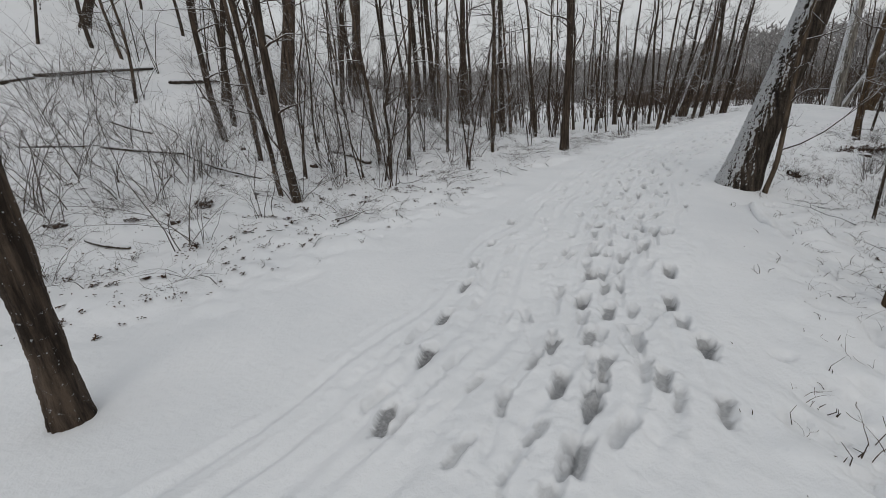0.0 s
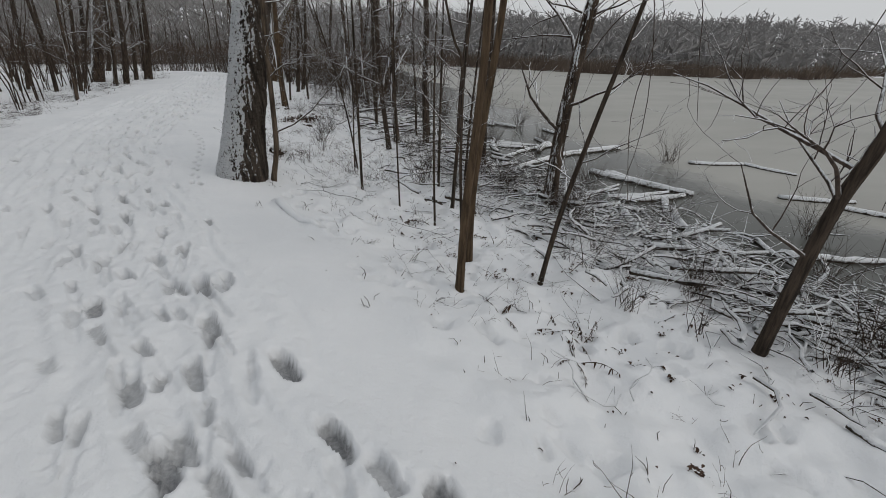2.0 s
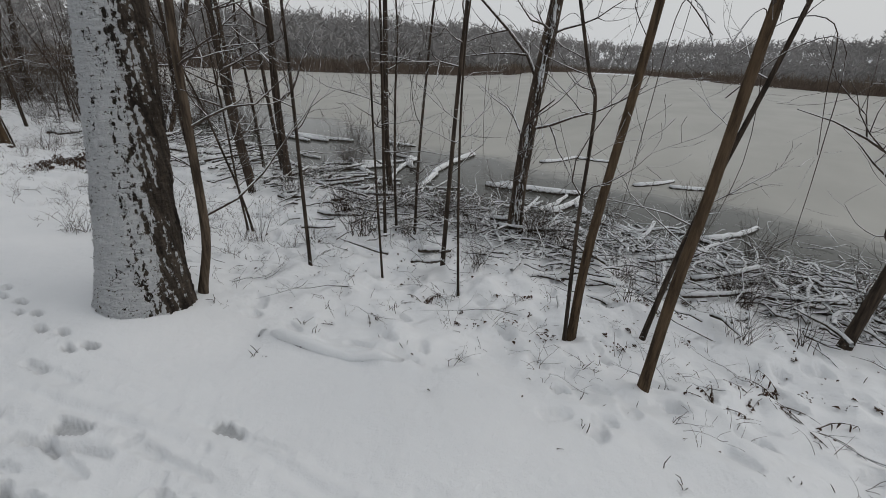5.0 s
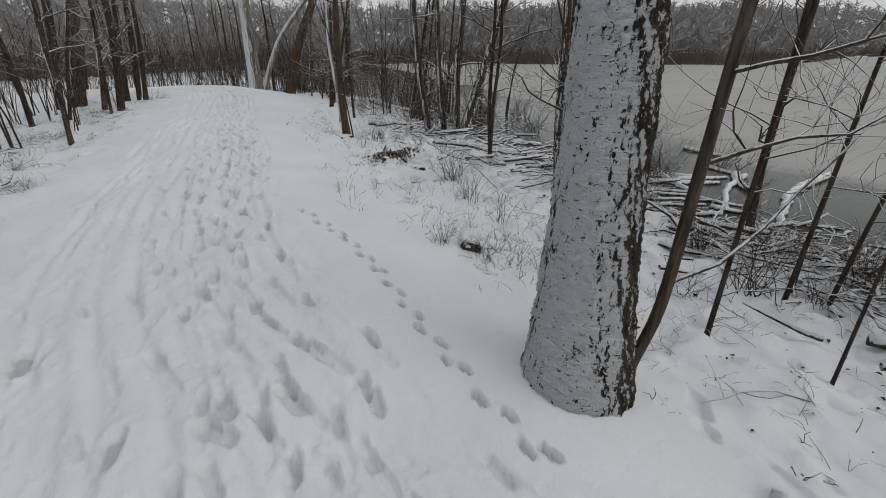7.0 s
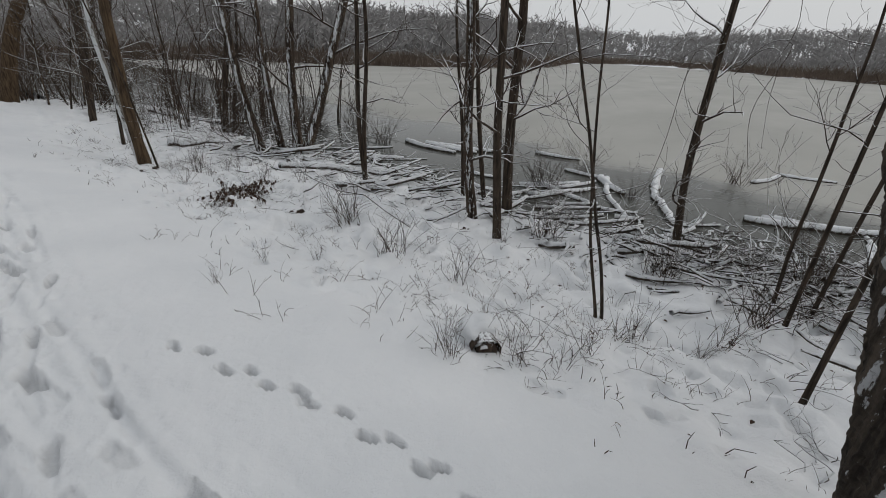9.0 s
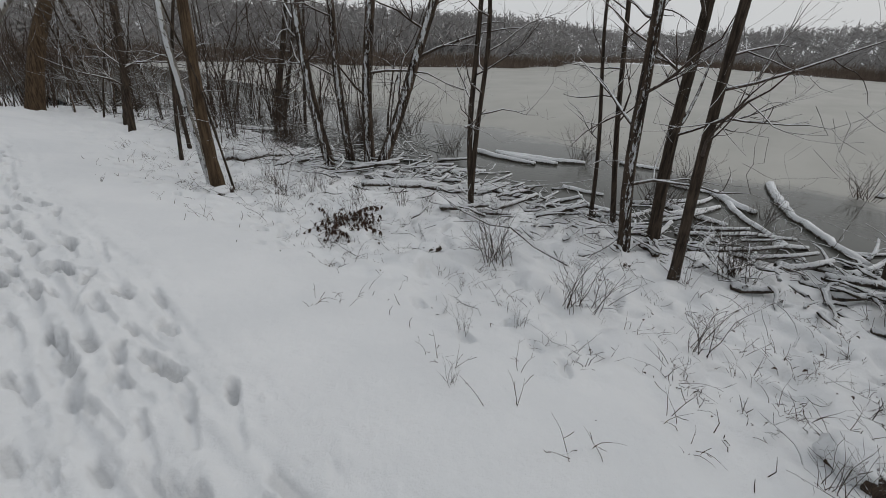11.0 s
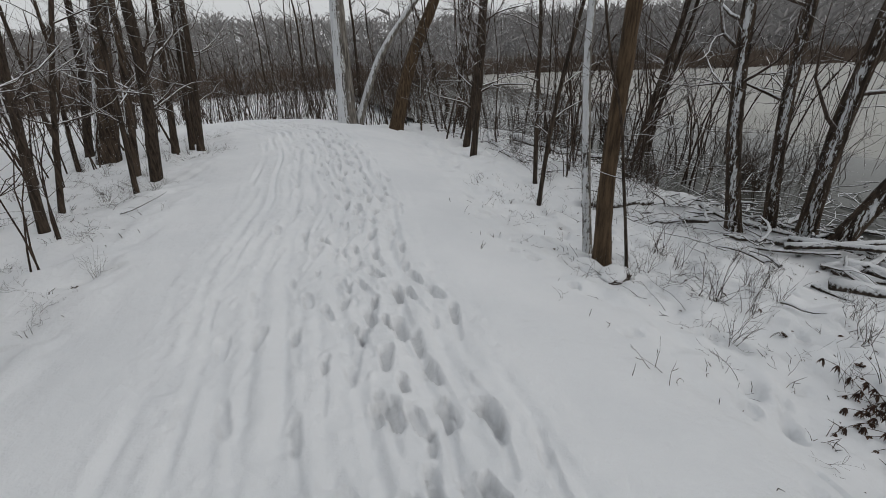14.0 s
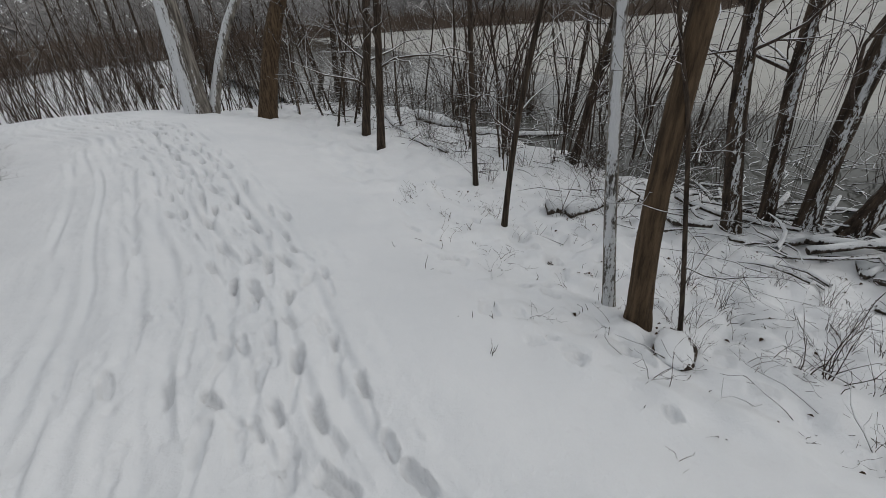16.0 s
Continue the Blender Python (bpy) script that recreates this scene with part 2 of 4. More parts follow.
TRACK = [(-12, 0.2), (0, -0.35), (1.5, -0.55), (4, -1.4), (6, -2.0), (8.6, -2.6), (11, -2.95), (13, -2.9), (16, -2.6), (18.5, -2.5), (22, -2.0), (25, -1.8), (28, -1.9), (31, -3.2), (35, -8), (39, -14)]
SHORE = [(-40, 40), (0, 44), (20, 54), (45, 54), (60, 64), (66, 82), (70, 140), (78, 190), (84, 150), (92, 112), (104, 95), (115, 75), (130, 40), (160, 22)]


# ---- ground ----
def steps(*spans):
    out = []
    for a, b, s in spans:
        out += list(np.arange(a, b - s * 0.5, s))
    return np.array(out + [spans[-1][1]])


def spread(start, sign, first, grow_by, end):
    out, p, s = [], start, first
    while abs(p) < end:
        s *= grow_by
        p += sign * s
        out.append(p)
    return out


def axis(core, first_low, first_high, end):
    return np.array(spread(core[0], -1, first_low, 1.16, end)[::-1] + list(core) + spread(core[-1], 1, first_high, 1.16, end))


xs = axis(steps((-12, -4.8, 0.16), (-4.8, -4.1, 0.05), (-4.1, 0.3, 0.016), (0.3, 1.2, 0.03), (1.2, 3.4, 0.038), (3.4, 5, 0.08), (5, 10, 0.16)), 0.16, 0.16, 900)
ys = axis(steps((-4, 0.6, 0.15), (0.6, 7, 0.017), (7, 21, 0.024), (21, 31, 0.07), (31, 44, 0.25)), 0.15, 0.25, 900)
X, Y = np.meshgrid(xs, ys)
Z = land(X, Y)
slush_and_shade = np.zeros_like(Z)
rng = np.random.default_rng(4)


def lattice(x, y, scale, seed):
    """Smooth value noise between -1 and 1."""
    r = np.random.default_rng(seed).uniform(-1, 1, (64, 64))
    u, v = x / scale, y / scale
    i, j = np.floor(u).astype(int), np.floor(v).astype(int)
    s, t = u - i, v - j
    s, t = s * s * (3 - 2 * s), t * t * (3 - 2 * t)
    i, j = i % 64, j % 64
    k, l = (i + 1) % 64, (j + 1) % 64
    return (r[i, j] * (1 - s) + r[k, j] * s) * (1 - t) + (r[i, l] * (1 - s) + r[k, l] * s) * t


D = X - lerp(Y, MIDDLE)
T = X - lerp(Y, TRACK)
near = (np.abs(X) < 30) & (np.abs(Y) < 60)
on_trail = np.exp(-np.maximum(np.abs(T) - 1.05, 0) ** 2 / 0.10)
bank = 1 - np.exp(-np.maximum(np.abs(D + 0.4) - 1.6, 0) ** 2 / 0.3)
Z += near * (lattice(X, Y, 1.7, 1) * 0.03 + lattice(X, Y, 0.55, 2) * (0.010 + 0.045 * bank) + lattice(X, Y, 0.21, 3) * (0.002 + 0.042 * bank))
Z += near * on_trail * (lattice(X, Y, 0.10, 5) * 0.008 + lattice(X, Y, 0.05, 8) * 0.005 + lattice(T * 5, Y, 0.42, 6) * 0.010 + lattice(T * 7, Y, 1.1, 7) * 0.014)
# long shallow grooves where sledges and many feet went along
for k in range(15):
    at = -1.12 + 0.16 * k + rng.normal(0, 0.03)
    wide, deep = rng.uniform(0.030, 0.055), rng.uniform(0.016, 0.036)
    wander = lattice(Y, Y * 0 + k, 2.6, 20 + k) * 0.06
    strong = ease(0.35 + 0.8 * lattice(Y, Y * 0 + k, 0.9, 40 + k))
    off = T - at - wander
    Z += near * deep * strong * (-np.exp(-(off / wide) ** 2) + 0.25 * np.exp(-((np.abs(off) - 1.8 * wide) / (0.7 * wide)) ** 2))

verge = np.exp(-((D - 3.4) / 1.5) ** 4)
Z += near * verge * (np.maximum(lattice(X, Y, 0.33, 31), 0) * 0.07 + np.maximum(lattice(X, Y, 0.17, 32), 0) * 0.05)
# a long hump over a buried log
along = np.clip(((X + 0.17) * 0.40 + (Y - 7.18) * -0.92) / 1.03, 0, 1)
gap = np.hypot(X + 0.17 - 0.42 * along, Y - 7.18 + 0.96 * along)
Z += 0.085 * (1 - 0.4 * along) * (1 + 0.5 * lattice(X, Y, 0.16, 14)) * np.exp(-(gap / (0.085 + 0.025 * lattice(X, Y, 0.25, 15))) ** 2)


# the skirt of snow round the old tree's foot, and the drift behind the hollow stump
Z += 0.10 * np.exp(-(np.hypot(X + 0.58, Y - 8.18) / 0.48) ** 2)
Z += 0.09 * np.exp(-(((X - 0.20) / 0.26) ** 2 + ((Y - 10.68) / 0.26) ** 2))


def press(x, y, turn, length, width, depth, dark, edge=0.17):
    """A hollow trodden into the snow, with a low rim. dark: how far its floor is painted as slush and shade."""
    i0, i1 = np.searchsorted(xs, (x - 0.45, x + 0.45))
    j0, j1 = np.searchsorted(ys, (y - 0.45, y + 0.45))
    px, py = X[j0:j1, i0:i1] - x, Y[j0:j1, i0:i1] - y
    c, s = math.cos(turn), math.sin(turn)
    u, v = (px * -s + py * c) / (length / 2), (px * c + py * s) / (width / 2)
    v = v * (1 + 0.22 * np.cos(2.2 * u + 0.6))
    r = (np.abs(u) ** 2.6 + np.abs(v) ** 2.6) ** (1 / 2.6) + 0.16 * lattice(X[j0:j1, i0:i1], Y[j0:j1, i0:i1], 0.055, 9) + 0.12 * lattice(X[j0:j1, i0:i1], Y[j0:j1, i0:i1], 0.13, 11)
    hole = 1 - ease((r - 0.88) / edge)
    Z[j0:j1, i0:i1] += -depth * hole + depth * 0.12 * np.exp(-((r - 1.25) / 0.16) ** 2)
    slush_and_shade[j0:j1, i0:i1] = np.maximum(slush_and_shade[j0:j1, i0:i1], dark * (1 - ease((r - 0.75) / 0.2)))


# fresh, deep prints that melted through to wet snow, darkened also for the shade in them
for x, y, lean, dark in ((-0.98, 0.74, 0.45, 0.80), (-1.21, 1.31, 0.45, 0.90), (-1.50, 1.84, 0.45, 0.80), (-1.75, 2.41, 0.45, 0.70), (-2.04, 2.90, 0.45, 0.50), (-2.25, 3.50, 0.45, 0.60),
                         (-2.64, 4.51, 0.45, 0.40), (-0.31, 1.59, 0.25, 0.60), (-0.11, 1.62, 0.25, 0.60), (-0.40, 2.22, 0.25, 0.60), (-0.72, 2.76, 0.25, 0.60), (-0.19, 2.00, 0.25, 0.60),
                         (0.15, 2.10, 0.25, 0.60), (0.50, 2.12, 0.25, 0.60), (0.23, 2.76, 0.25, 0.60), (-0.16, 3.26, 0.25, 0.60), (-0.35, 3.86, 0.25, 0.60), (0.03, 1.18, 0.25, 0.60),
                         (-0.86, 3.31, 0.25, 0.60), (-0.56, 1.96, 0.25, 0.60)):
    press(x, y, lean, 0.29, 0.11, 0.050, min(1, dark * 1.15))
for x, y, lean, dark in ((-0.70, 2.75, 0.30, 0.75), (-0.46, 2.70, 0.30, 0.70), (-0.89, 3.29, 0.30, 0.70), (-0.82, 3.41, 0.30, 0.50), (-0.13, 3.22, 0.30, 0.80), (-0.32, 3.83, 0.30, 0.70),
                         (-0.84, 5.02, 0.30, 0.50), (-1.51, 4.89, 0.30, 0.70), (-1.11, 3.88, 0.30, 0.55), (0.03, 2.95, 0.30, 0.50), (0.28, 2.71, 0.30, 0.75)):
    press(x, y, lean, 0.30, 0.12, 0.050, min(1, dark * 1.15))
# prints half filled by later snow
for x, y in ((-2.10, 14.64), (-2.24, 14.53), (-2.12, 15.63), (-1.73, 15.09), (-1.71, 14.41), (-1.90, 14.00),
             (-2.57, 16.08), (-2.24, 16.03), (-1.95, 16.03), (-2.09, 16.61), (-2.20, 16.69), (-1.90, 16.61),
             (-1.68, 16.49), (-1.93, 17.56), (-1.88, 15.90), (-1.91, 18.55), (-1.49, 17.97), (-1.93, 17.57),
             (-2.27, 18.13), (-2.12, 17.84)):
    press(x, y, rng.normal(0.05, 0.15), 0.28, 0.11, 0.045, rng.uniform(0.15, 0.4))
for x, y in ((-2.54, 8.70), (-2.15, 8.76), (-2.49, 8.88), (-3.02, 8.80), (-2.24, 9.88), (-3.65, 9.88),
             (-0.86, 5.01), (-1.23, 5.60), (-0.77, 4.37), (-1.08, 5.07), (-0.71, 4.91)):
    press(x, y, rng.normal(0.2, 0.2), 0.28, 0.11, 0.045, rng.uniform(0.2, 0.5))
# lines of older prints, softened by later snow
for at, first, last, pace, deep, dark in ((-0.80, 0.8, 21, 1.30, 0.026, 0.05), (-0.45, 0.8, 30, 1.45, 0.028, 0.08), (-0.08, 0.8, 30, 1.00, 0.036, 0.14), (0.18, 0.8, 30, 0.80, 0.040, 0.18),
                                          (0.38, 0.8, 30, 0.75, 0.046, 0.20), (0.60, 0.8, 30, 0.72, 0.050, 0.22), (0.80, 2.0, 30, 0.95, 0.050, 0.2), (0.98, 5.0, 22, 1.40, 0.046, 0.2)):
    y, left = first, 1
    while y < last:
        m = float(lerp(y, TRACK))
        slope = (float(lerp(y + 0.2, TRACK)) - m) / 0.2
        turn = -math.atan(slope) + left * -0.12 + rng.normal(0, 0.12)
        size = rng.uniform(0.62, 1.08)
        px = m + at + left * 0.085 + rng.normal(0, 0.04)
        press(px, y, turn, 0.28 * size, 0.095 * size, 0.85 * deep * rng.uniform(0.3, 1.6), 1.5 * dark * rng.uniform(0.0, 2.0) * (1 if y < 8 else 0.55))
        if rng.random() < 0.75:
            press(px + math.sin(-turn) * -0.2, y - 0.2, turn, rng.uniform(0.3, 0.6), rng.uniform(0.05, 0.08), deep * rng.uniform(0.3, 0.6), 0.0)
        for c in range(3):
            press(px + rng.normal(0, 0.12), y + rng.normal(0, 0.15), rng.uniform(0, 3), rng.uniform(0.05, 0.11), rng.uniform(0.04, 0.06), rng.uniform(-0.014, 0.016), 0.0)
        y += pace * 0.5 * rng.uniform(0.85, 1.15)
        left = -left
# hollows on the slopes where snow sagged round stalks and stones, faintly darkened as shade
for k in range(460):
    y = rng.uniform(2, 21)
    x = float(lerp(y, MIDDLE)) + rng.choice((rng.uniform(1.6, 5.5), rng.uniform(1.6, 4), rng.uniform(-5, -2.6)))
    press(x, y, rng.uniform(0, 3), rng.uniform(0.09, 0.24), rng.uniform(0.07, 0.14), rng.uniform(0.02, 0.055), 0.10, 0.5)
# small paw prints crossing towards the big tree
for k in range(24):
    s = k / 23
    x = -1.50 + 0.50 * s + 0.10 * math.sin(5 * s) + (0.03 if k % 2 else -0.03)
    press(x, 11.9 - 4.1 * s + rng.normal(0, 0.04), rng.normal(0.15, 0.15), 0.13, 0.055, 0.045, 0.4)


def sheet(name, x, y, z, mat):
    nx, ny = len(x), len(y)
    me = bpy.data.meshes.new(name)
    gx, gy = np.meshgrid(x, y)
    co = np.stack([gx, gy, z], -1).reshape(-1, 3)
    a = (np.arange(nx - 1)[None, :] + nx * np.arange(ny - 1)[:, None]).ravel()
    quads = np.stack([a, a + 1, a + nx + 1, a + nx], 1).ravel()
    me.vertices.add(len(co))
    me.vertices.foreach_set("co", co.ravel())
    me.loops.add(len(quads))
    me.loops.foreach_set("vertex_index", quads)
    me.polygons.add(len(a))
    me.polygons.foreach_set("loop_start", np.arange(len(a)) * 4)
    me.polygons.foreach_set("use_smooth", np.ones(len(a), bool))
    me.update(calc_edges=True)
    me.materials.append(mat)
    return me


ground_mesh = sheet("ground", xs, ys, Z, SNOW)
ground_mesh.attributes.new("slush_and_shade", "FLOAT", "POINT").data.foreach_set("value", slush_and_shade.ravel().astype(np.float32))
ground = tagged(new("ground", ground_mesh), "snow-covered trail, banks and hills trodden with footprints", "ground", kind="structure")

wx, wy = np.linspace(3, 160, 40), np.linspace(-60, 200, 60)
water = tagged(new("water", sheet("water", wx, wy, np.full((60, 40), WATER), POND)), "grey half-frozen pond with dark open water along the shore", "pond", kind="structure")


def ground_z(x, y):
    """Height of the snow at a place."""
    if abs(x) > 40 or abs(y) > 60:
        return float(land(x, y))
    i = min(max(int(np.searchsorted(xs, x)) - 1, 0), len(xs) - 2)
    j = min(max(int(np.searchsorted(ys, y)) - 1, 0), len(ys) - 2)
    u, v = (x - xs[i]) / (xs[i + 1] - xs[i]), (y - ys[j]) / (ys[j + 1] - ys[j])
    return float((Z[j, i] * (1 - u) + Z[j, i + 1] * u) * (1 - v) + (Z[j + 1, i] * (1 - u) + Z[j + 1, i + 1] * u) * v)


# ---- trees ----
def boughs(shape, rng, at, way, length, r, depth, snow_twigs=True):
    """A limb that bends upwards and forks."""
    n = 5 if depth else 3
    pts, rad = [Vector(at)], [r]
    w = Vector(way).normalized()
    for i in range(n):
        w = (w + Vector((rng.gauss(0, 0.22), rng.gauss(0, 0.22), rng.gauss(0.05, 0.18)))).normalized()
        pts.append(pts[-1] + w * length / n)
        rad.append(max(r * (1 - (i + 1) / n * 0.8), 0.0016))
    shape.tube(pts, rad, 5 if r > 0.012 else 4 if r > 0.003 else 3, False)
    if depth:
        for k in range(rng.randint(3, 5) if r > 0.004 else 2):
            i = rng.randint(1, n)
            d = (pts[i] - pts[i - 1]).normalized()
            o = Vector((rng.gauss(0, 1), rng.gauss(0, 1), rng.gauss(0.15, 0.7))).normalized()
            boughs(shape, rng, pts[i], d * 0.7 + o * 0.75, length * rng.uniform(0.35, 0.65), rad[i] * 0.65, depth - 1)


KINDS = {
    "big": ("large old tree trunk plastered with windblown snow on furrowed bark", 12),
    "rough": ("rough-barked grey tree flecked with snow", 9),
    "brown": ("slender bare tree with smooth brown bark", 8),
    "white": ("pale leaning tree trunk crusted with snow", 8),
    "dark": ("slim dark bare tree standing in the snow", 7),
    "plain": ("thin tan sapling standing in the snow", 6),
}
counter = [0]


def grow(kind, x, y, r, way, limbs=None, low=0.24):
    """A bare tree: foot, radius there, and the line of its trunk as far as it is seen; above that it goes on upwards."""
    counter[0] += 1
    rng = random.Random(100 + counter[0])
    label, tall = KINDS[kind]
    if kind in ("brown", "white"):
        low = max(low, 0.5)
    r = max(r, 0.010)
    slim = r < 0.045
    name = "sapling" if slim else "tree"
    if slim and kind == "dark":
        label = "thin dark bare sapling rising from the snow"
    z = ground_z(x, y)
    root = thing(name, x, y, z, label, name, group="bare trees beside the trail")
    pts = [Vector((0, 0, -0.25)), Vector((0, 0, 0))] + [Vector(p) for p in way]
    tall = max(min(tall, 3.0 + r * 75), pts[-1].z + 1.5)
    d = (pts[-1] - pts[-2]).normalized()
    while pts[-1].z < tall:
        d = (d + Vector((rng.gauss(0, 0.06), rng.gauss(0, 0.06), 0.10))).normalized()
        pts.append(pts[-1] + d * (tall / 7))
    line = spline(pts, max(14, 4 * len(pts)))
    if r > 0.12:
        line = spline(pts, 60)
    top = line[-1].z
    radii = []
    for p in line:
        h = max(p.z, 0) / top
        flare = 1 + (0.30 if kind == "big" else 0.16 if r > 0.2 else 0.32 if r > 0.1 else 0.22) * math.exp(-max(p.z, 0) / (1.1 * r + 0.04))
        radii.append(r * flare * (1 - 0.72 * h ** 1.1) / (1.05 if r > 0.2 else 1.18 if r > 0.1 else 1.1))
    trunk = Shape()
    if kind == "big":
        fine = [line[0].lerp(line[-1], 0)]
        fine_r = [radii[0]]
        for (p, q), (s, t) in zip(zip(line, line[1:]), zip(radii, radii[1:])):
            m = 14 if p.z < 3.6 else 1
            for k in range(1, m + 1):
                fine.append(p.lerp(q, k / m))
                fine_r.append(s + (t - s) * k / m)
        trunk.gnarled(fine, fine_r, 150, 0.045, 0.017)
    elif counter[0] == 1:
        trunk.gnarled(spline(line, 420), [q for q in np.interp(np.linspace(0, 1, 420), np.linspace(0, 1, len(radii)), radii)], 64, 0.30 * r, 0.05 * r)
    elif r > 0.075:
        trunk.gnarled(spline(line, 150), [r0 for r0 in np.interp(np.linspace(0, 1, 150), np.linspace(0, 1, len(radii)), radii)], 44 if r > 0.1 else 26, 0.17 * r, 0.03 * r)
    else:
        trunk.tube(line, radii, 14 if r > 0.06 else 9, True, 0.10 if r > 0.06 else 0.05)
    part("trunk", trunk, BARK[kind], root)
    count = limbs if limbs is not None else (20 if not slim else 13)
    for k in range(count):
        f = low + (0.97 - low) * (k + rng.random()) / count
        i = min(int(f * (len(line) - 1)), len(line) - 2)
        a = rng.uniform(0, 2 * math.pi)
        out = Vector((math.cos(a), math.sin(a), rng.uniform(0.1, 0.8)))
        length = (0.5 + 1.3 * (1 - f)) * (0.6 + 5.0 * min(r, 0.16)) * rng.uniform(0.6, 1.3)
        tw = Shape()
        boughs(tw, rng, line[i], out, length, min(radii[i] * 0.42, 0.004 + 0.014 * length), 2 if length > 0.5 else 1)
        part("branch", tw, TWIG, root, "bare twigs with thin snow on top" if k == 0 else "")
    return root


def hang_vines(root, n, seed, top, reach):
    """Thin vines that droop from a tree's crown."""
    g = random.Random(seed)
    for k in range(n):
        a = g.uniform(0, 6.28)
        p = Vector((math.cos(a) * 0.1, math.sin(a) * 0.1, top + g.uniform(-0.3, 0.5)))
        q = p + Vector((math.cos(a) * reach * g.uniform(0.5, 1), math.sin(a) * reach * g.uniform(0.5, 1), g.uniform(0.1, 0.5)))
        e = q + Vector((g.gauss(0, 0.15), g.gauss(0, 0.15), -g.uniform(0.8, 2.2)))
        s = Shape()
        s.tube(spline([p, p.lerp(q, 0.5) + Vector((0, 0, 0.15)), q, q.lerp(e, 0.5) + Vector((g.gauss(0, .08), g.gauss(0, .08), 0)), e], 18), [0.006 - 0.00022 * i for i in range(18)], 4, False)
        for t in range(4):
            boughs(s, g, q.lerp(e, g.random()), (g.gauss(0, 1), g.gauss(0, 1), -0.4), 0.25, 0.002, 0)
        part("vine", s, TWIG, root, "thin bare hanging vine" if k == 0 else "")


HANG = []
grow("rough", -2.57, -0.52, 0.116, [(-0.00, 0.02, 0.55), (-0.00, 0.03, 0.92), (-0.00, 0.05, 1.26)], 5, 0.6)
grow("dark", -15.25, 5.87, 0.108, [(0.22, 0.56, 3.08)])
grow("rough", -14.98, 7.99, 0.263, [(0.34, 0.63, 3.44)])
grow("dark", -14.91, 10.40, 0.119, [(0.30, 0.43, 3.71)])
grow("rough", -15.83, 11.86, 0.217, [(0.28, 0.38, 3.81)])
grow("dark", -13.78, 13.74, 0.153, [(-0.04, -0.04, 4.58)])
grow("dark", -11.00, 16.13, 0.151, [(-0.01, -0.01, 5.30)])
grow("dark", -12.33, 15.02, 0.194, [(0.15, 0.12, 5.01)])
grow("dark", -21.40, 3.81, 0.187, [(0.08, 0.40, 0.97)])
grow("dark", -19.73, 2.05, 0.052, [(0.04, 0.31, 1.35)])
grow("big", -0.55, 8.22, 0.275, [(0.22, 0.26, 1.10), (0.42, 0.50, 2.10)], 12, 0.5)
grow("dark", -5.33, 11.15, 0.132, [(0.10, 0.05, 3.78)])
grow("dark", -8.69, 23.03, 0.128, [(-0.06, -0.02, 4.76)])
grow("dark", 1.20, 8.42, 0.024, [(-0.01, 0.01, 1.00), (-0.02, 0.02, 2.02)])
grow("dark", 1.60, 7.65, 0.015, [(-0.03, 0.04, 1.11), (-0.05, 0.07, 2.27)])
grow("dark", 1.82, 6.74, 0.017, [(-0.02, 0.04, 0.77), (-0.03, 0.08, 1.71), (-0.03, 0.08, 2.50)])
grow("dark", 2.60, 8.50, 0.026, [(-0.01, 0.01, 1.50), (-0.01, 0.02, 2.51)])
grow("dark", 3.01, 8.28, 0.024, [(0.02, -0.03, 1.17), (0.08, -0.13, 2.70)])
grow("dark", 2.34, 7.31, 0.032, [(0.04, -0.03, 1.45), (0.09, -0.06, 2.60)])
grow("brown", 1.70, 5.44, 0.045, [(0.00, -0.00, 0.93), (0.10, -0.09, 2.34)])
grow("dark", 1.64, 5.48, 0.020, [(-0.06, 0.05, 1.06), (-0.09, 0.07, 1.99), (-0.17, 0.14, 2.27)])
grow("brown", 1.26, 4.75, 0.043, [(0.01, -0.01, 0.83), (0.04, -0.04, 1.46), (0.06, -0.06, 2.16)])
HANG.append(grow("dark", 2.32, 4.92, 0.030, [(0.05, -0.08, 0.80), (0.14, -0.19, 1.56), (0.25, -0.35, 2.47)]))
HANG.append(grow("dark", 3.45, 3.27, 0.059, [(0.00, -0.03, 0.71), (0.01, -0.07, 1.38), (0.02, -0.16, 1.91), (0.02, -0.21, 2.74)]))
HANG.append(grow("rough", 4.03, 7.15, 0.123, [(0.02, -0.02, 1.30), (0.11, -0.12, 2.75)]))
grow("dark", 2.67, 11.85, 0.066, [(-0.15, 0.06, 1.40), (-0.22, 0.08, 2.73)])
grow("plain", -0.15, 8.16, 0.041, [(0.09, -0.05, 0.50), (0.11, -0.06, 1.20), (0.13, -0.07, 2.12)])
grow("white", -0.31, 30.46, 0.318, [(0.05, -0.00, 2.66), (0.12, -0.01, 4.56)])
grow("white", 0.04, 30.43, 0.150, [(0.97, -0.09, 2.14), (2.44, -0.22, 3.97)])
grow("brown", 0.98, 28.83, 0.227, [(0.58, -0.08, 1.92), (1.49, -0.21, 3.81)])
grow("dark", 3.23, 15.08, 0.047, [(0.01, -0.01, 1.13), (0.08, -0.06, 2.40)])
grow("rough", 3.09, 12.55, 0.082, [(-0.04, 0.14, 1.12), (-0.06, 0.21, 2.78)])
grow("dark", 3.82, 12.32, 0.090, [(-0.02, 0.09, 1.45), (-0.02, 0.08, 2.92)])
HANG.append(grow("dark", 4.19, 9.77, 0.060, [(0.03, 0.14, 1.23), (0.03, 0.14, 3.28)]))
grow("dark", 1.43, 10.03, 0.017, [(0.04, 0.16, 0.56), (0.07, 0.24, 0.88)])
grow("dark", 1.47, 9.98, 0.018, [(-0.05, 0.10, 0.56), (-0.12, 0.23, 1.07)])
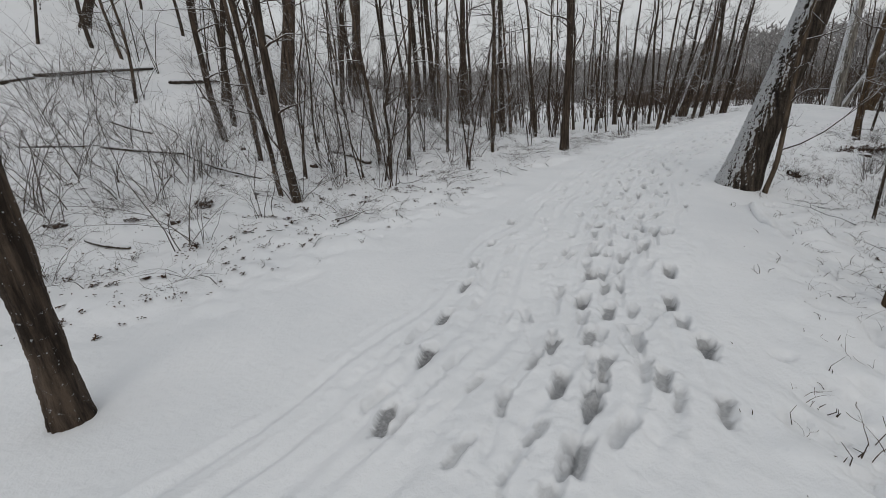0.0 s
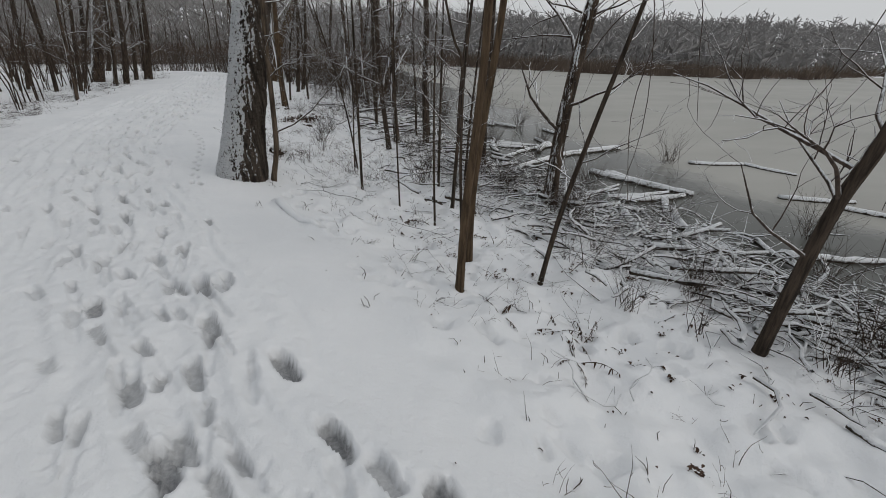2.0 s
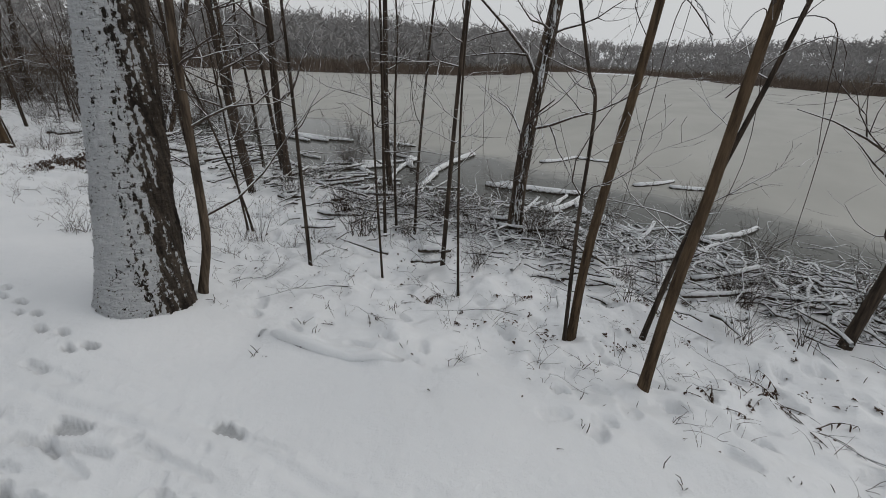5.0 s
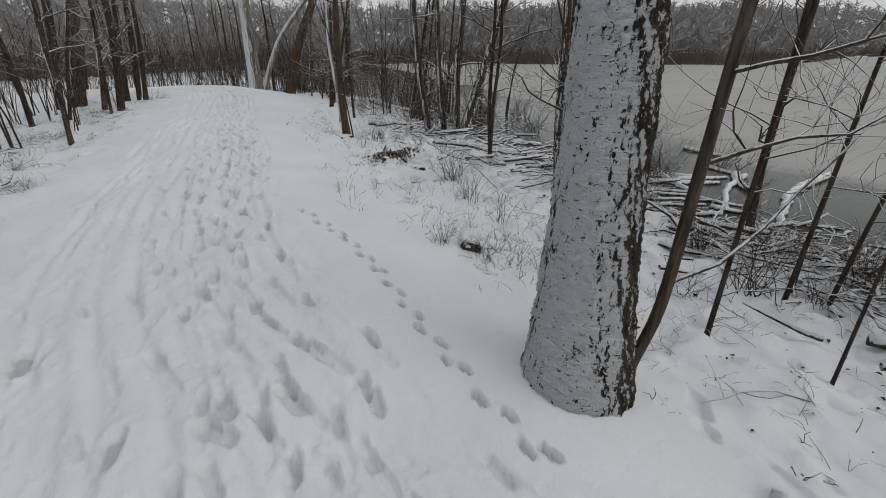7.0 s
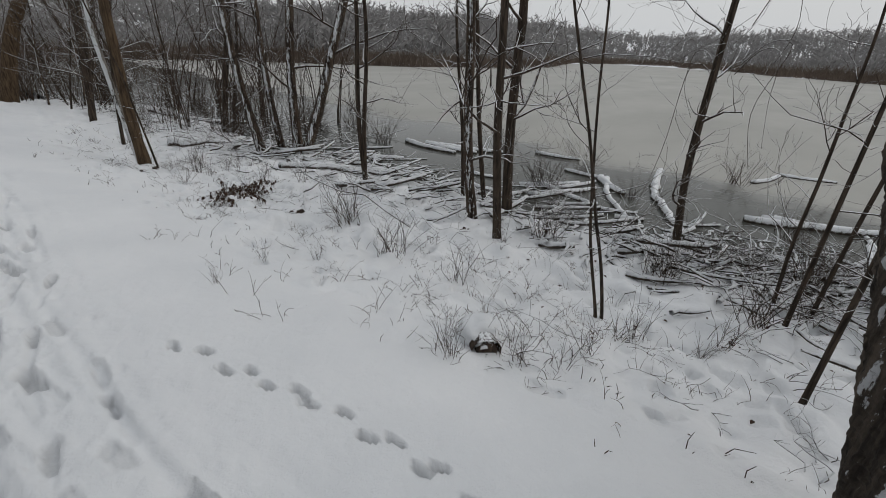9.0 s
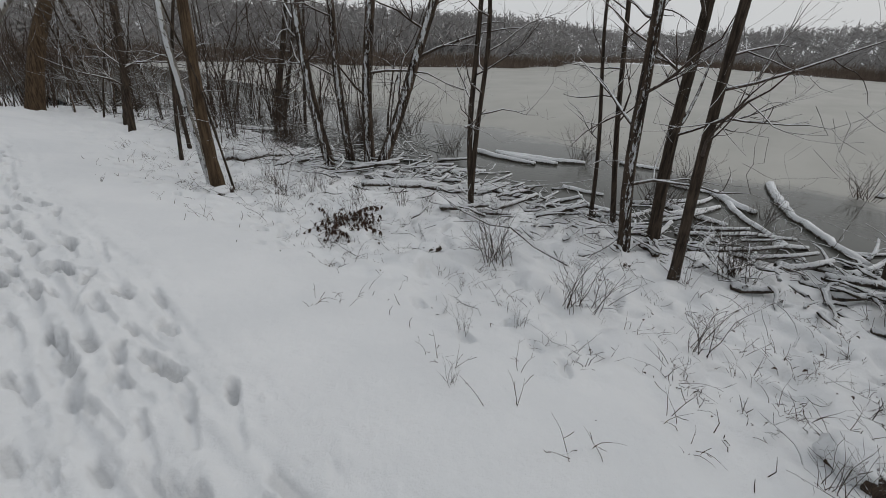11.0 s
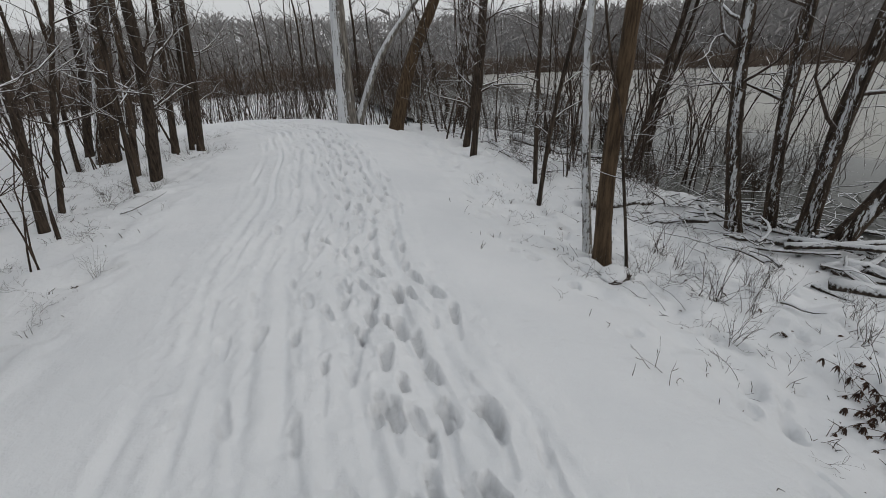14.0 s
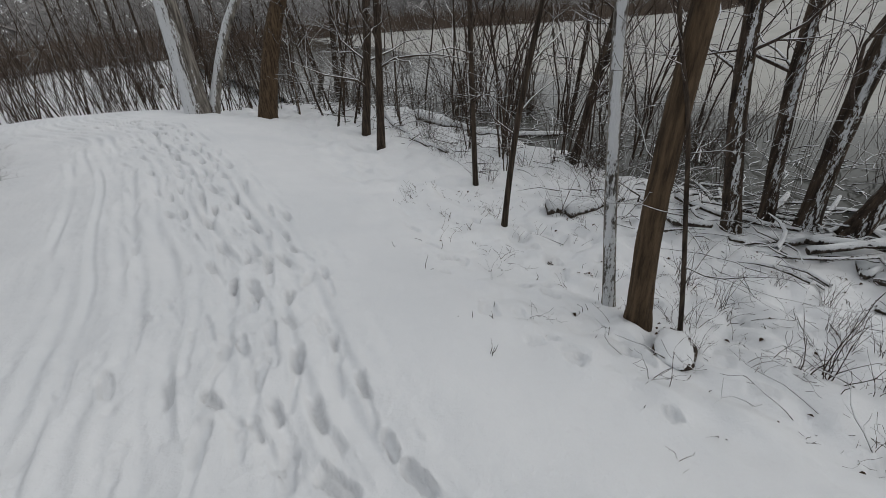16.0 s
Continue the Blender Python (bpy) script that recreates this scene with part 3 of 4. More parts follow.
grow("dark", 2.98, 8.61, 0.022, [(0.02, 0.05, 0.74), (0.02, 0.05, 1.40)])
grow("dark", 4.10, 21.77, 0.049, [(0.25, -0.15, 1.42), (0.46, -0.27, 2.67)])
grow("dark", 2.28, 26.08, 0.100, [(0.29, -0.09, 2.02), (0.47, -0.14, 4.15)])
grow("dark", 1.91, 24.76, 0.086, [(0.17, -0.06, 1.84), (0.26, -0.09, 3.28)])
grow("dark", 4.09, 21.72, 0.058, [(0.17, -0.12, 1.37), (0.44, -0.32, 3.07)])
grow("dark", 3.23, 15.07, 0.051, [(-0.04, 0.09, 1.25), (-0.02, 0.06, 2.75)])
grow("dark", 3.89, 13.27, 0.036, [(-0.01, 0.09, 1.18), (-0.02, 0.30, 2.68)])
grow("dark", 4.17, 12.99, 0.048, [(-0.01, 0.23, 1.47), (-0.01, 0.41, 3.08)])
grow("rough", -5.06, 18.28, 0.056, [(0.06, 0.04, 0.78), (0.10, 0.06, 1.45), (0.13, 0.08, 2.04)])
grow("dark", -8.84, 26.08, 0.070, [(0.27, 0.15, 1.95), (0.45, 0.24, 3.76)])
grow("dark", -5.98, 22.19, 0.072, [(0.19, 0.09, 1.54), (0.41, 0.18, 3.11)])
grow("dark", -6.07, 23.09, 0.049, [(0.39, 0.16, 1.65), (0.79, 0.32, 3.07)])
grow("rough", -6.95, 28.47, 0.271, [(0.48, 0.15, 2.17), (0.89, 0.28, 3.99)])
grow("dark", -5.14, 23.63, 0.049, [(0.11, 0.03, 1.13), (0.20, 0.06, 2.22)])
grow("dark", -5.23, 27.85, 0.101, [(0.25, 0.05, 1.95), (0.46, 0.09, 3.71)])
grow("dark", -4.90, 28.18, 0.071, [(0.25, 0.05, 2.04), (0.39, 0.07, 3.32)])
grow("dark", -4.60, 27.61, 0.095, [(0.27, 0.04, 1.84), (0.42, 0.07, 3.59)])
grow("dark", -8.85, 26.49, 0.067, [(0.11, 0.06, 1.40), (0.21, 0.11, 2.88)])
grow("rough", -5.64, 25.65, 0.093, [(0.32, 0.12, 1.93), (0.50, 0.18, 3.48)])
grow("dark", -7.63, 33.90, 0.118, [(0.39, 0.12, 2.05), (0.56, 0.17, 4.59)])
grow("dark", -4.91, 28.86, 0.063, [(0.25, 0.05, 1.69), (0.43, 0.09, 3.50)])
grow("dark", 4.73, 32.81, 0.137, [(0.18, -0.07, 2.73), (0.40, -0.16, 4.82)])
grow("dark", 6.05, 36.95, 0.140, [(-0.64, 0.24, 2.14), (-1.17, 0.44, 4.03)])
grow("dark", 4.60, 32.04, 0.100, [(0.17, -0.07, 2.33), (0.32, -0.14, 4.16)])
grow("dark", 2.03, 22.02, 0.047, [(-0.03, 0.02, 1.51), (-0.04, 0.03, 2.78)])
grow("dark", 1.17, 20.51, 0.040, [(0.07, -0.06, 1.04), (0.19, -0.16, 2.03)])
grow("dark", 4.54, 22.00, 0.053, [(0.07, -0.10, 0.90), (0.22, -0.32, 2.07)])
grow("dark", 6.46, 23.67, 0.059, [(0.09, -0.11, 1.84), (0.20, -0.23, 3.82)])
grow("white", 0.84, 18.83, 0.061, [(-0.07, 0.08, 0.90), (-0.11, 0.14, 1.64), (-0.15, 0.19, 2.42)])
grow("brown", 0.81, 18.53, 0.110, [(-0.03, 0.04, 1.00), (-0.02, 0.03, 1.83), (-0.01, 0.01, 2.48)])
grow("dark", 0.90, 18.21, 0.021, [(-0.05, 0.08, 0.61), (-0.09, 0.15, 1.06)])
HANG.append(grow("rough", 3.43, 18.84, 0.113, [(-0.17, 0.24, 1.55), (-0.26, 0.36, 3.12)]))
HANG.append(grow("rough", 3.84, 18.62, 0.090, [(-0.10, 0.16, 1.63), (-0.13, 0.21, 3.20)]))
HANG.append(grow("rough", 4.06, 18.26, 0.129, [(-0.00, 0.01, 1.60), (0.07, -0.12, 3.31)]))
HANG.append(grow("rough", 3.99, 17.86, 0.132, [(0.25, -0.32, 1.15), (0.60, -0.76, 2.94)]))

for spot, (n, top, reach) in enumerate(((5, 2.2, 0.8), (5, 2.4, 0.9), (4, 2.4, 0.7), (5, 2.4, 0.6), (9, 1.9, 0.5), (7, 1.8, 0.4), (9, 2.0, 0.5), (9, 2.0, 0.5))):
    hang_vines(HANG[spot], n, spot + 1, top, reach)


# ---- woods farther off ----
def woodland_tree(seed, tall, r):
    rng = random.Random(seed)
    root = thing("woodland_tree", 0, 0, -500, "bare grey-brown woodland tree", "tree", group="bare woods")
    pts = [Vector((0, 0, -0.4))]
    d = Vector((rng.gauss(0, 0.08), rng.gauss(0, 0.08), 1))
    while pts[-1].z < tall:
        d = (d + Vector((rng.gauss(0, 0.05), rng.gauss(0, 0.05), 0.05))).normalized()
        pts.append(pts[-1] + d * tall / 9)
    t = Shape()
    t.tube(pts, [r * (1 - 0.75 * i / len(pts)) for i in range(len(pts))], 7, False)
    part("trunk", t, BARK["dark" if seed % 3 else "rough"], root)
    b = Shape()
    for k in range(13):
        f = rng.uniform(0.15, 0.97)
        i = min(int(f * (len(pts) - 1)), len(pts) - 2)
        a = rng.uniform(0, 2 * math.pi)
        boughs(b, rng, pts[i].lerp(pts[i + 1], rng.random()), (math.cos(a), math.sin(a), rng.uniform(0.2, 1)), rng.uniform(0.7, 1.9), r * 0.28, 1)
    tagged(part("twig_crown", b, TWIG, root, "bare twigs with thin snow on top"), kind="stuff")
    return root


protos = [woodland_tree(k, *s) for k, s in enumerate(((6, .06), (7, .09), (8, .12), (5, .045), (7, .075), (4, .03), (5.5, .05), (3.4, .022)))]
rng2 = random.Random(11)
used = [False] * len(protos)


def plant(x, y, k):
    m = Matrix.LocRotScale((x, y, ground_z(x, y)), Euler((0, 0, rng2.uniform(0, 6.28))), None)
    if not used[k]:
        protos[k].matrix_basis = m
        used[k] = True
    else:
        copy_thing(protos[k], m)


def scatter(n, x0, x1, y0, y1, ok, kinds):
    done = 0
    while done < n:
        x, y = rng2.uniform(x0, x1), rng2.uniform(y0, y1)
        if ok(x, y):
            plant(x, y, rng2.choice(kinds))
            done += 1


def off_trail(x, y):
    return x - float(lerp(y, MIDDLE))


scatter(70, -24, -6.5, 3, 20, lambda x, y: off_trail(x, y) < -4.5 and x < -5.5 - 0.1 * y + 0.9, (0, 1, 3, 4, 5, 6, 7))
scatter(60, -24, -3, 19, 46, lambda x, y: off_trail(x, y) < -3.2, (0, 1, 2, 3, 4, 5, 6, 7))
scatter(40, -16, 6, 34, 62, lambda x, y: abs(off_trail(x, y)) > 3 and ground_z(x, y) > -2.0, (0, 1, 3, 5, 6, 7))
scatter(20, 1.5, 9, 26, 40, lambda x, y: off_trail(x, y) > 3 and ground_z(x, y) > WATER - 0.25, (3, 5, 6, 7))

# far woods on the hills round the pond
far = Shape()
r3 = random.Random(5)
for k in range(7400):
    a = math.radians(r3.uniform(-75, 128))
    if math.degrees(a) < 20 and r3.random() < 0.5:
        continue
    near = float(lerp(math.degrees(a), SHORE))
    d = near + r3.uniform(18, 170) if math.degrees(a) > 12 else r3.uniform(55, 220)
    x, y = 4 + d * math.sin(a), 12 + d * math.cos(a)
    h = r3.uniform(2.5, 6) if r3.random() < 0.7 else r3.uniform(6, 8.5)
    z = ground_z(x, y)
    for q in range(2):
        p = Vector((x + r3.gauss(0, 1.2), y + r3.gauss(0, 1.2), z - 0.3))
        e = p + Vector((r3.gauss(0, 0.25), r3.gauss(0, 0.25), h * r3.uniform(0.6, 1)))
        far.tube([p, e], [r3.uniform(0.10, 0.22), 0.04], 3, False)
        for s in range(8):
            m = p.lerp(e, r3.uniform(0.05, 0.95))
            far.tube([m, m + Vector((r3.gauss(0, 1.0), r3.gauss(0, 1.0), r3.uniform(0.2, 1.5)))], [0.20, 0.06], 3, False)
tagged(new("far_woods", far.mesh("far_woods", HAZED_WOOD, False)), "bare woods on the hills across the pond, coloured pale grey as haze", "woods", kind="stuff")

reeds = Shape()
for k in range(36000):
    a = r3.uniform(-30, 118)
    s = float(lerp(a, SHORE))
    back = abs(r3.gauss(0, 1)) * (11 if a < 66 else 16)
    d = s + 0.6 + back
    lush = 0.5 + 0.5 * math.sin(a * 0.9 + d * 0.31) * math.sin(a * 0.37 - d * 0.83 + 1)
    a = math.radians(a)
    x, y = 4 + d * math.sin(a), 12 + d * math.cos(a)
    z = ground_z(x, y)
    if z < WATER - 0.3:
        continue
    h = (r3.uniform(0.25, 0.8) + 1.5 * lush * min(back / 5, 1) * r3.random()) * (1.2 if a < 1.15 else 1.6)
    p = Vector((x, y, max(z, WATER) - 0.1))
    reeds.tube([p, p + Vector((r3.gauss(0, 0.35) * h, r3.gauss(0, 0.35) * h, h))], [0.045 if a < 1.15 else 0.08, 0.018], 3, False)
tagged(new("marsh_brush", reeds.mesh("marsh_brush", REED, False)), "brown reeds and brush on the far marsh shore", "reeds", kind="stuff")

# the thicket behind the bend of the trail
thicket = Shape()
for k in range(800):
    x, y = r3.uniform(-17, 4.0), r3.uniform(32, 44)
    if off_trail(x, y) < 2.2:
        continue
    h, r = r3.uniform(1.2, 4.6), r3.uniform(0.006, 0.017)
    p = Vector((x, y, ground_z(x, y) - 0.05))
    q = p + Vector((r3.gauss(0, 0.12) * h, r3.gauss(0, 0.12) * h, h * 0.55))
    thicket.tube([p, q, q + Vector((r3.gauss(0, 0.14) * h, r3.gauss(0, 0.14) * h, h * 0.45))], [r, r * 0.75, r * 0.3], 4, False)
    for t in range(3):
        m = p.lerp(q, r3.uniform(0.4, 1))
        thicket.tube([m, m + Vector((r3.gauss(0, 0.3), r3.gauss(0, 0.3), r3.uniform(0.1, 0.6)))], [r * 0.5, r * 0.2], 3, False)
tagged(new("thicket", thicket.mesh("thicket", TWIG)), "dense brown thicket of bare saplings behind the bend", "thicket", kind="stuff")


# ---- shrubs, thickets and weeds ----
r4 = random.Random(21)


def stems(shape, rng, n, tall, spread, r, fork, arch=0.15):
    for k in range(n):
        a = rng.uniform(0, 2 * math.pi)
        foot = Vector((rng.gauss(0, 0.05 + 0.14 * spread * (tall > 0.7)), rng.gauss(0, 0.05 + 0.14 * spread * (tall > 0.7)), -0.05))
        w = Vector((math.cos(a) * spread * rng.uniform(0.2, 1), math.sin(a) * spread * rng.uniform(0.2, 1), 1)).normalized()
        length, pts, rad = tall * rng.uniform(0.55, 1.1), [foot], [r]
        for i in range(6):
            w = (w + Vector((rng.gauss(0, 0.12 + 0.3 * arch) + math.cos(a) * arch, rng.gauss(0, 0.12 + 0.3 * arch) + math.sin(a) * arch, rng.gauss(-arch * 0.4, 0.08)))).normalized()
            pts.append(pts[-1] + w * length / 6)
            rad.append(r * (1 - 0.13 * (i + 1)))
        shape.tube(pts, rad, 4, False)
        for q in range(fork):
            i = rng.randint(2, 6)
            o = Vector((rng.gauss(0, 1), rng.gauss(0, 1), rng.gauss(0.3, 0.6))).normalized()
            boughs(shape, rng, pts[i], w * 0.6 + o, length * rng.uniform(0.18, 0.4), rad[i] * 0.6, 1 if fork in (5, 6) else 0)


def proto(name, label, category, group, builder, mat, seed, piece):
    root = thing(name, 0, 0, -500, label, category, group)
    s = Shape()
    builder(s, random.Random(seed))
    tagged(part(piece, s, mat, root), kind="stuff")
    return [root, False]


def put(pr, x, y, turn=None, scale=1.0, z=None):
    m = Matrix.LocRotScale((x, y, (ground_z(x, y) if z is None else z)), Euler((0, 0, r4.uniform(0, 6.28) if turn is None else turn)), None)
    ob = pr[0] if not pr[1] else copy_thing(pr[0], m)
    pr[1] = True
    ob.matrix_basis = m
    ob.scale = (scale, scale, scale)
    return ob


thickets = [proto("shrub", "tall bare shrub with arching snow-laden twigs", "shrub", "shrubs on the wooded bank", lambda s, g: stems(s, g, 6, 1.7, 0.45, 0.007, 6, 0.14), TWIG, 50 + k, "stem_clump") for k in range(5)]
tangles = [proto("shrub", "low tangled shrub bent under snow", "shrub", "shrubs on the wooded bank", lambda s, g: stems(s, g, 9, 0.75, 1.0, 0.006, 5, 0.3), TWIG, 60 + k, "stem_clump") for k in range(4)]
whips = [proto("young_tree", "thin dark whip of a young tree", "young tree", "undergrowth", lambda s, g: stems(s, g, 3, 4.2, 0.10, 0.020, 7, 0.02), BARE, 70 + k, "stem_clump") for k in range(4)]
shrubs = [proto("shrub", "small bare shrub with upright twigs above the snow", "shrub", "shrubs on the pond bank", lambda s, g: stems(s, g, 10, 0.6, 0.3, 0.0036, 3, 0.05), BARE, 80 + k, "stem_clump") for k in range(4)]
bushes = [proto("bush", "dense bare bush standing at the water's edge", "bush", "bushes in the pond", lambda s, g: stems(s, g, 30, 1.15, 0.5, 0.006, 3, 0.06), BARE, 90 + k, "stem_clump") for k in range(2)]
weeds = [proto("weed", "few dry weed stalks poking through the snow", "weed", "weeds in the snow", lambda s, g: stems(s, g, g.randint(2, 5), 0.24, 0.35, 0.0024, 1, 0.1), STALK, 95 + k, "stalk_clump") for k in range(6)]

for k in range(70):
    y = r4.uniform(-2.5, 13)
    put(r4.choice(thickets + thickets + tangles[:2]), float(lerp(y, MIDDLE)) - r4.uniform(4.6, 8.5), y, scale=r4.uniform(0.6, 1.3))
for k in range(56):
    y = r4.uniform(-3, 15)
    put(r4.choice(tangles), float(lerp(y, MIDDLE)) - r4.uniform(3.7, 7.5), y, scale=r4.uniform(0.4, 1.1))
for x, y, s in ((-4.9, 11.2, 0.7), (-5.2, 11.9, 0.8), (-5.0, 12.6, 0.6), (-5.4, 13.4, 0.8), (-4.8, 10.4, 0.6), (-5.1, 14.2, 0.6), (-5.3, 16.4, 0.6), (-5.0, 17.6, 0.5), (-4.9, 19.2, 0.5)):
    put(r4.choice(tangles), x, y, scale=s)
for k in range(20):
    x, y = r4.uniform(1.9, 4.2), r4.uniform(16.8, 24)
    put(r4.choice(thickets + shrubs), x, y, scale=r4.uniform(0.4, 0.8))
undergrowth = Shape()
for k in range(230):
    y = r4.uniform(-6, 19)
    x = float(lerp(y, MIDDLE)) - 8 - abs(r4.gauss(0, 6.5))
    clump = Shape()
    stems(clump, r4, 5, r4.uniform(0.9, 2.6), 0.5, 0.009, 5, 0.12)
    first, foot = len(undergrowth.v), Vector((x, y, ground_z(x, y)))
    undergrowth.v += [foot + v for v in clump.v]
    undergrowth.f += [tuple(first + i for i in face) for face in clump.f]
tagged(new("undergrowth", undergrowth.mesh("undergrowth", TWIG)), "bare snow-dusted undergrowth covering the wooded hillside", "undergrowth", kind="stuff")
for k in range(40):
    y = r4.uniform(14.5, 30)
    put(r4.choice(tangles + shrubs), float(lerp(y, MIDDLE)) - r4.uniform(2.7, 6.5), y, scale=r4.uniform(0.35, 0.9))
for k in range(40):
    x, y = r4.uniform(-13, 3.2), r4.uniform(32, 40)
    if off_trail(x, y) > 2.3:
        put(r4.choice(whips), x, y, scale=r4.uniform(0.45, 1.1))
for k in range(64):
    x, y = r4.uniform(2.4, 6.6), r4.uniform(19, 34)
    put(r4.choice(whips + whips + thickets[:2] + bushes), x, y, scale=r4.uniform(0.3, 0.75), z=max(ground_z(x, y), WATER - 0.03))
for x, y, s in ((1.45, 13.6, .5), (1.6, 13.65, .55), (1.16, 12.5, .4), (3.0, 9.9, .35), (3.9, 12.9, .5), (3.6, 11.3, .45), (3.6, 8.9, .45), (3.3, 7.6, .45), (3.9, 3.6, .5), (3.5, 2.6, .5)):
    put(r4.choice(thickets), x, y, scale=s)
for k in range(110):
    put(r4.choice(weeds), r4.uniform(0.6, 3.4), r4.uniform(4, 19), scale=r4.uniform(0.4, 1.1))
for k in range(16):
    put(r4.choice(shrubs), r4.uniform(0.7, 2.6), r4.uniform(15.2, 18.6), scale=r4.uniform(0.4, 0.9))
for k in range(46):
    put(r4.choice(weeds), r4.gauss(1.4, 0.6), r4.gauss(10.9, 0.8), scale=r4.uniform(0.5, 1.2))
for k in range(46):
    x, y = r4.uniform(-18, -5.2), r4.uniform(4, 20)
    if off_trail(x, y) < -3.6:
        put(r4.choice(whips), x, y, scale=r4.uniform(0.6, 1.2))
for k in range(50):
    x, y = r4.uniform(-15, 4.5), r4.uniform(29, 46)
    if abs(off_trail(x, y) + 0.3) > 2.6 and ground_z(x, y) > -2.0:
        put(r4.choice(whips), x, y, scale=r4.uniform(0.6, 1.25))
for k in range(70):
    x, y = r4.uniform(-17, -4.0), r4.uniform(18, 40)
    if off_trail(x, y) < -2.9:
        put(r4.choice(whips + whips + tangles[:1]), x, y, scale=r4.uniform(0.5, 1.1))
for k in range(26):
    x, y = r4.uniform(0.6, 7.5), r4.uniform(22, 38)
    if ground_z(x, y) > WATER - 0.3 and off_trail(x, y) > 3.2:
        put(r4.choice(whips + thickets[:2]), x, y, scale=r4.uniform(0.4, 0.85))
for x, y, s in ((1.08, 11.43, 1.1), (1.40, 13.55, 1.3), (1.56, 13.67, 1.4), (1.16, 12.58, 1.2), (1.16, 12.36, 1.1), (0.25, 9.93, 0.6), (0.52, 9.83, 0.7), (-0.19, 10.70, 0.6), (1.38, 9.64, 0.8), (2.97, 9.81, 0.9), (1.19, 9.76, 0.7),
                (1.67, 8.98, 0.8), (0.06, 10.17, 0.7), (-0.32, 10.55, 0.6), (-0.9, 12.6, 0.35), (-0.26, 12.93, 0.4), (0.19, 12.66, 0.4), (1.17, 17.36, 1.2), (1.77, 18.65, 1.0), (0.74, 16.79, 0.7), (1.46, 9.11, 0.6), (2.9, 5.2, 0.9), (3.1, 3.6, 1.0)):
    put(r4.choice(shrubs), x, y, scale=s)
for x, y, s in ((6.7, 17.97, 1.0), (5.9, 12.7, 1.0), (6.0, 12.5, 0.8), (7.6, 12.4, 0.8), (6.4, 11.0, 0.6), (5.9, 8.4, 0.7), (7.4, 5.0, 0.8), (8.4, 15.0, 0.9), (6.2, 20.6, 0.9), (5.9, 4.0, 0.7), (9.4, 9.4, 0.8)):
    put(r4.choice(bushes), x, y, scale=s, z=WATER - 0.05)
for k in range(130):
    y = r4.uniform(1.0, 22)
    d = r4.choice((r4.uniform(1.5, 4.2), r4.uniform(1.3, 3.2), r4.uniform(1.9, 4.6), r4.uniform(-5.5, -2.6)))
    put(r4.choice(weeds), float(lerp(y, MIDDLE)) + d, y, scale=r4.uniform(0.5, 1.3))

for k in range(46):
    x, y = r4.uniform(3.4, 8.5), r4.uniform(20, 30)
    put(r4.choice(bushes + shrubs[:1] + whips), x, y, scale=r4.uniform(0.7, 1.3), z=max(ground_z(x, y), WATER - 0.05))
for k in range(16):
    y = r4.uniform(15, 25)
    put(r4.choice(tangles + shrubs), float(lerp(y, MIDDLE)) - r4.uniform(2.9, 4.6), y, scale=r4.uniform(0.35, 0.7))

for x, y in ((-0.77, 12.72), (-0.85, 12.21), (-0.85, 11.80), (0.05, 12.18), (-0.78, 13.98), (-0.65, 13.88), (0.19, 11.02), (0.51, 10.81), (-0.72, 12.9), (-0.4, 12.4), (0.3, 12.0), (-0.2, 11.4), (0.6, 11.6)):
    put(r4.choice(weeds), x, y, scale=r4.uniform(0.9, 1.4))
brambles = [proto("bramble", "low arching bramble with bare dark twigs", "bramble", "brambles on the pond bank", lambda s, g: stems(s, g, 5, 0.38, 0.9, 0.0032, 4, 0.30), BARE, 120 + k, "stem_clump") for k in range(4)]
for x, y, s in ((-0.32, 10.55, 1.0), (0.06, 10.17, 1.2), (0.30, 10.30, 1.0), (1.19, 9.76, 1.0), (1.67, 8.98, 1.0), (0.0, 9.9, 0.9), (0.20, 16.4, 0.9), (0.60, 17.22, 1.0), (0.74, 16.79, 1.0)):
    put(r4.choice(brambles), x, y, scale=s)
for k in range(48):
    y = r4.uniform(3.5, 21)
    put(r4.choice(brambles), float(lerp(y, MIDDLE)) + 1.9 + abs(r4.gauss(0.4, 1.1)), y, scale=r4.uniform(0.5, 1.1))
stubble = Shape()
for k in range(420):
    y = r4.uniform(1.5, 22)
    x = float(lerp(y, MIDDLE)) + r4.choice((r4.uniform(1.2, 3.2), r4.uniform(1.8, 4.6), r4.uniform(-5, -2.7)))
    z = ground_z(x, y)
    if z < WATER + 0.02:
        continue
    for q in range(r4.choice((1, 1, 2, 3))):
        t, tall, lean = r4.uniform(0, 6.28), r4.uniform(0.04, 0.15), r4.uniform(0.1, 0.9)
        foot = Vector((x + r4.gauss(0, 0.02), y + r4.gauss(0, 0.02), z - 0.02))
        out = Vector((math.cos(t) * lean, math.sin(t) * lean, 1)).normalized()
        bend = Vector((r4.gauss(0, 0.2), r4.gauss(0, 0.2), -0.2)) * tall
        stubble.tube([foot, foot + out * tall * 0.5, foot + out * tall + bend], [0.003, 0.0026, 0.0016], 4, False)
tagged(new("stubble", stubble.mesh("stubble", BARE)), "short dark dead stalks sticking out of the snow", "stalks", kind="stuff")


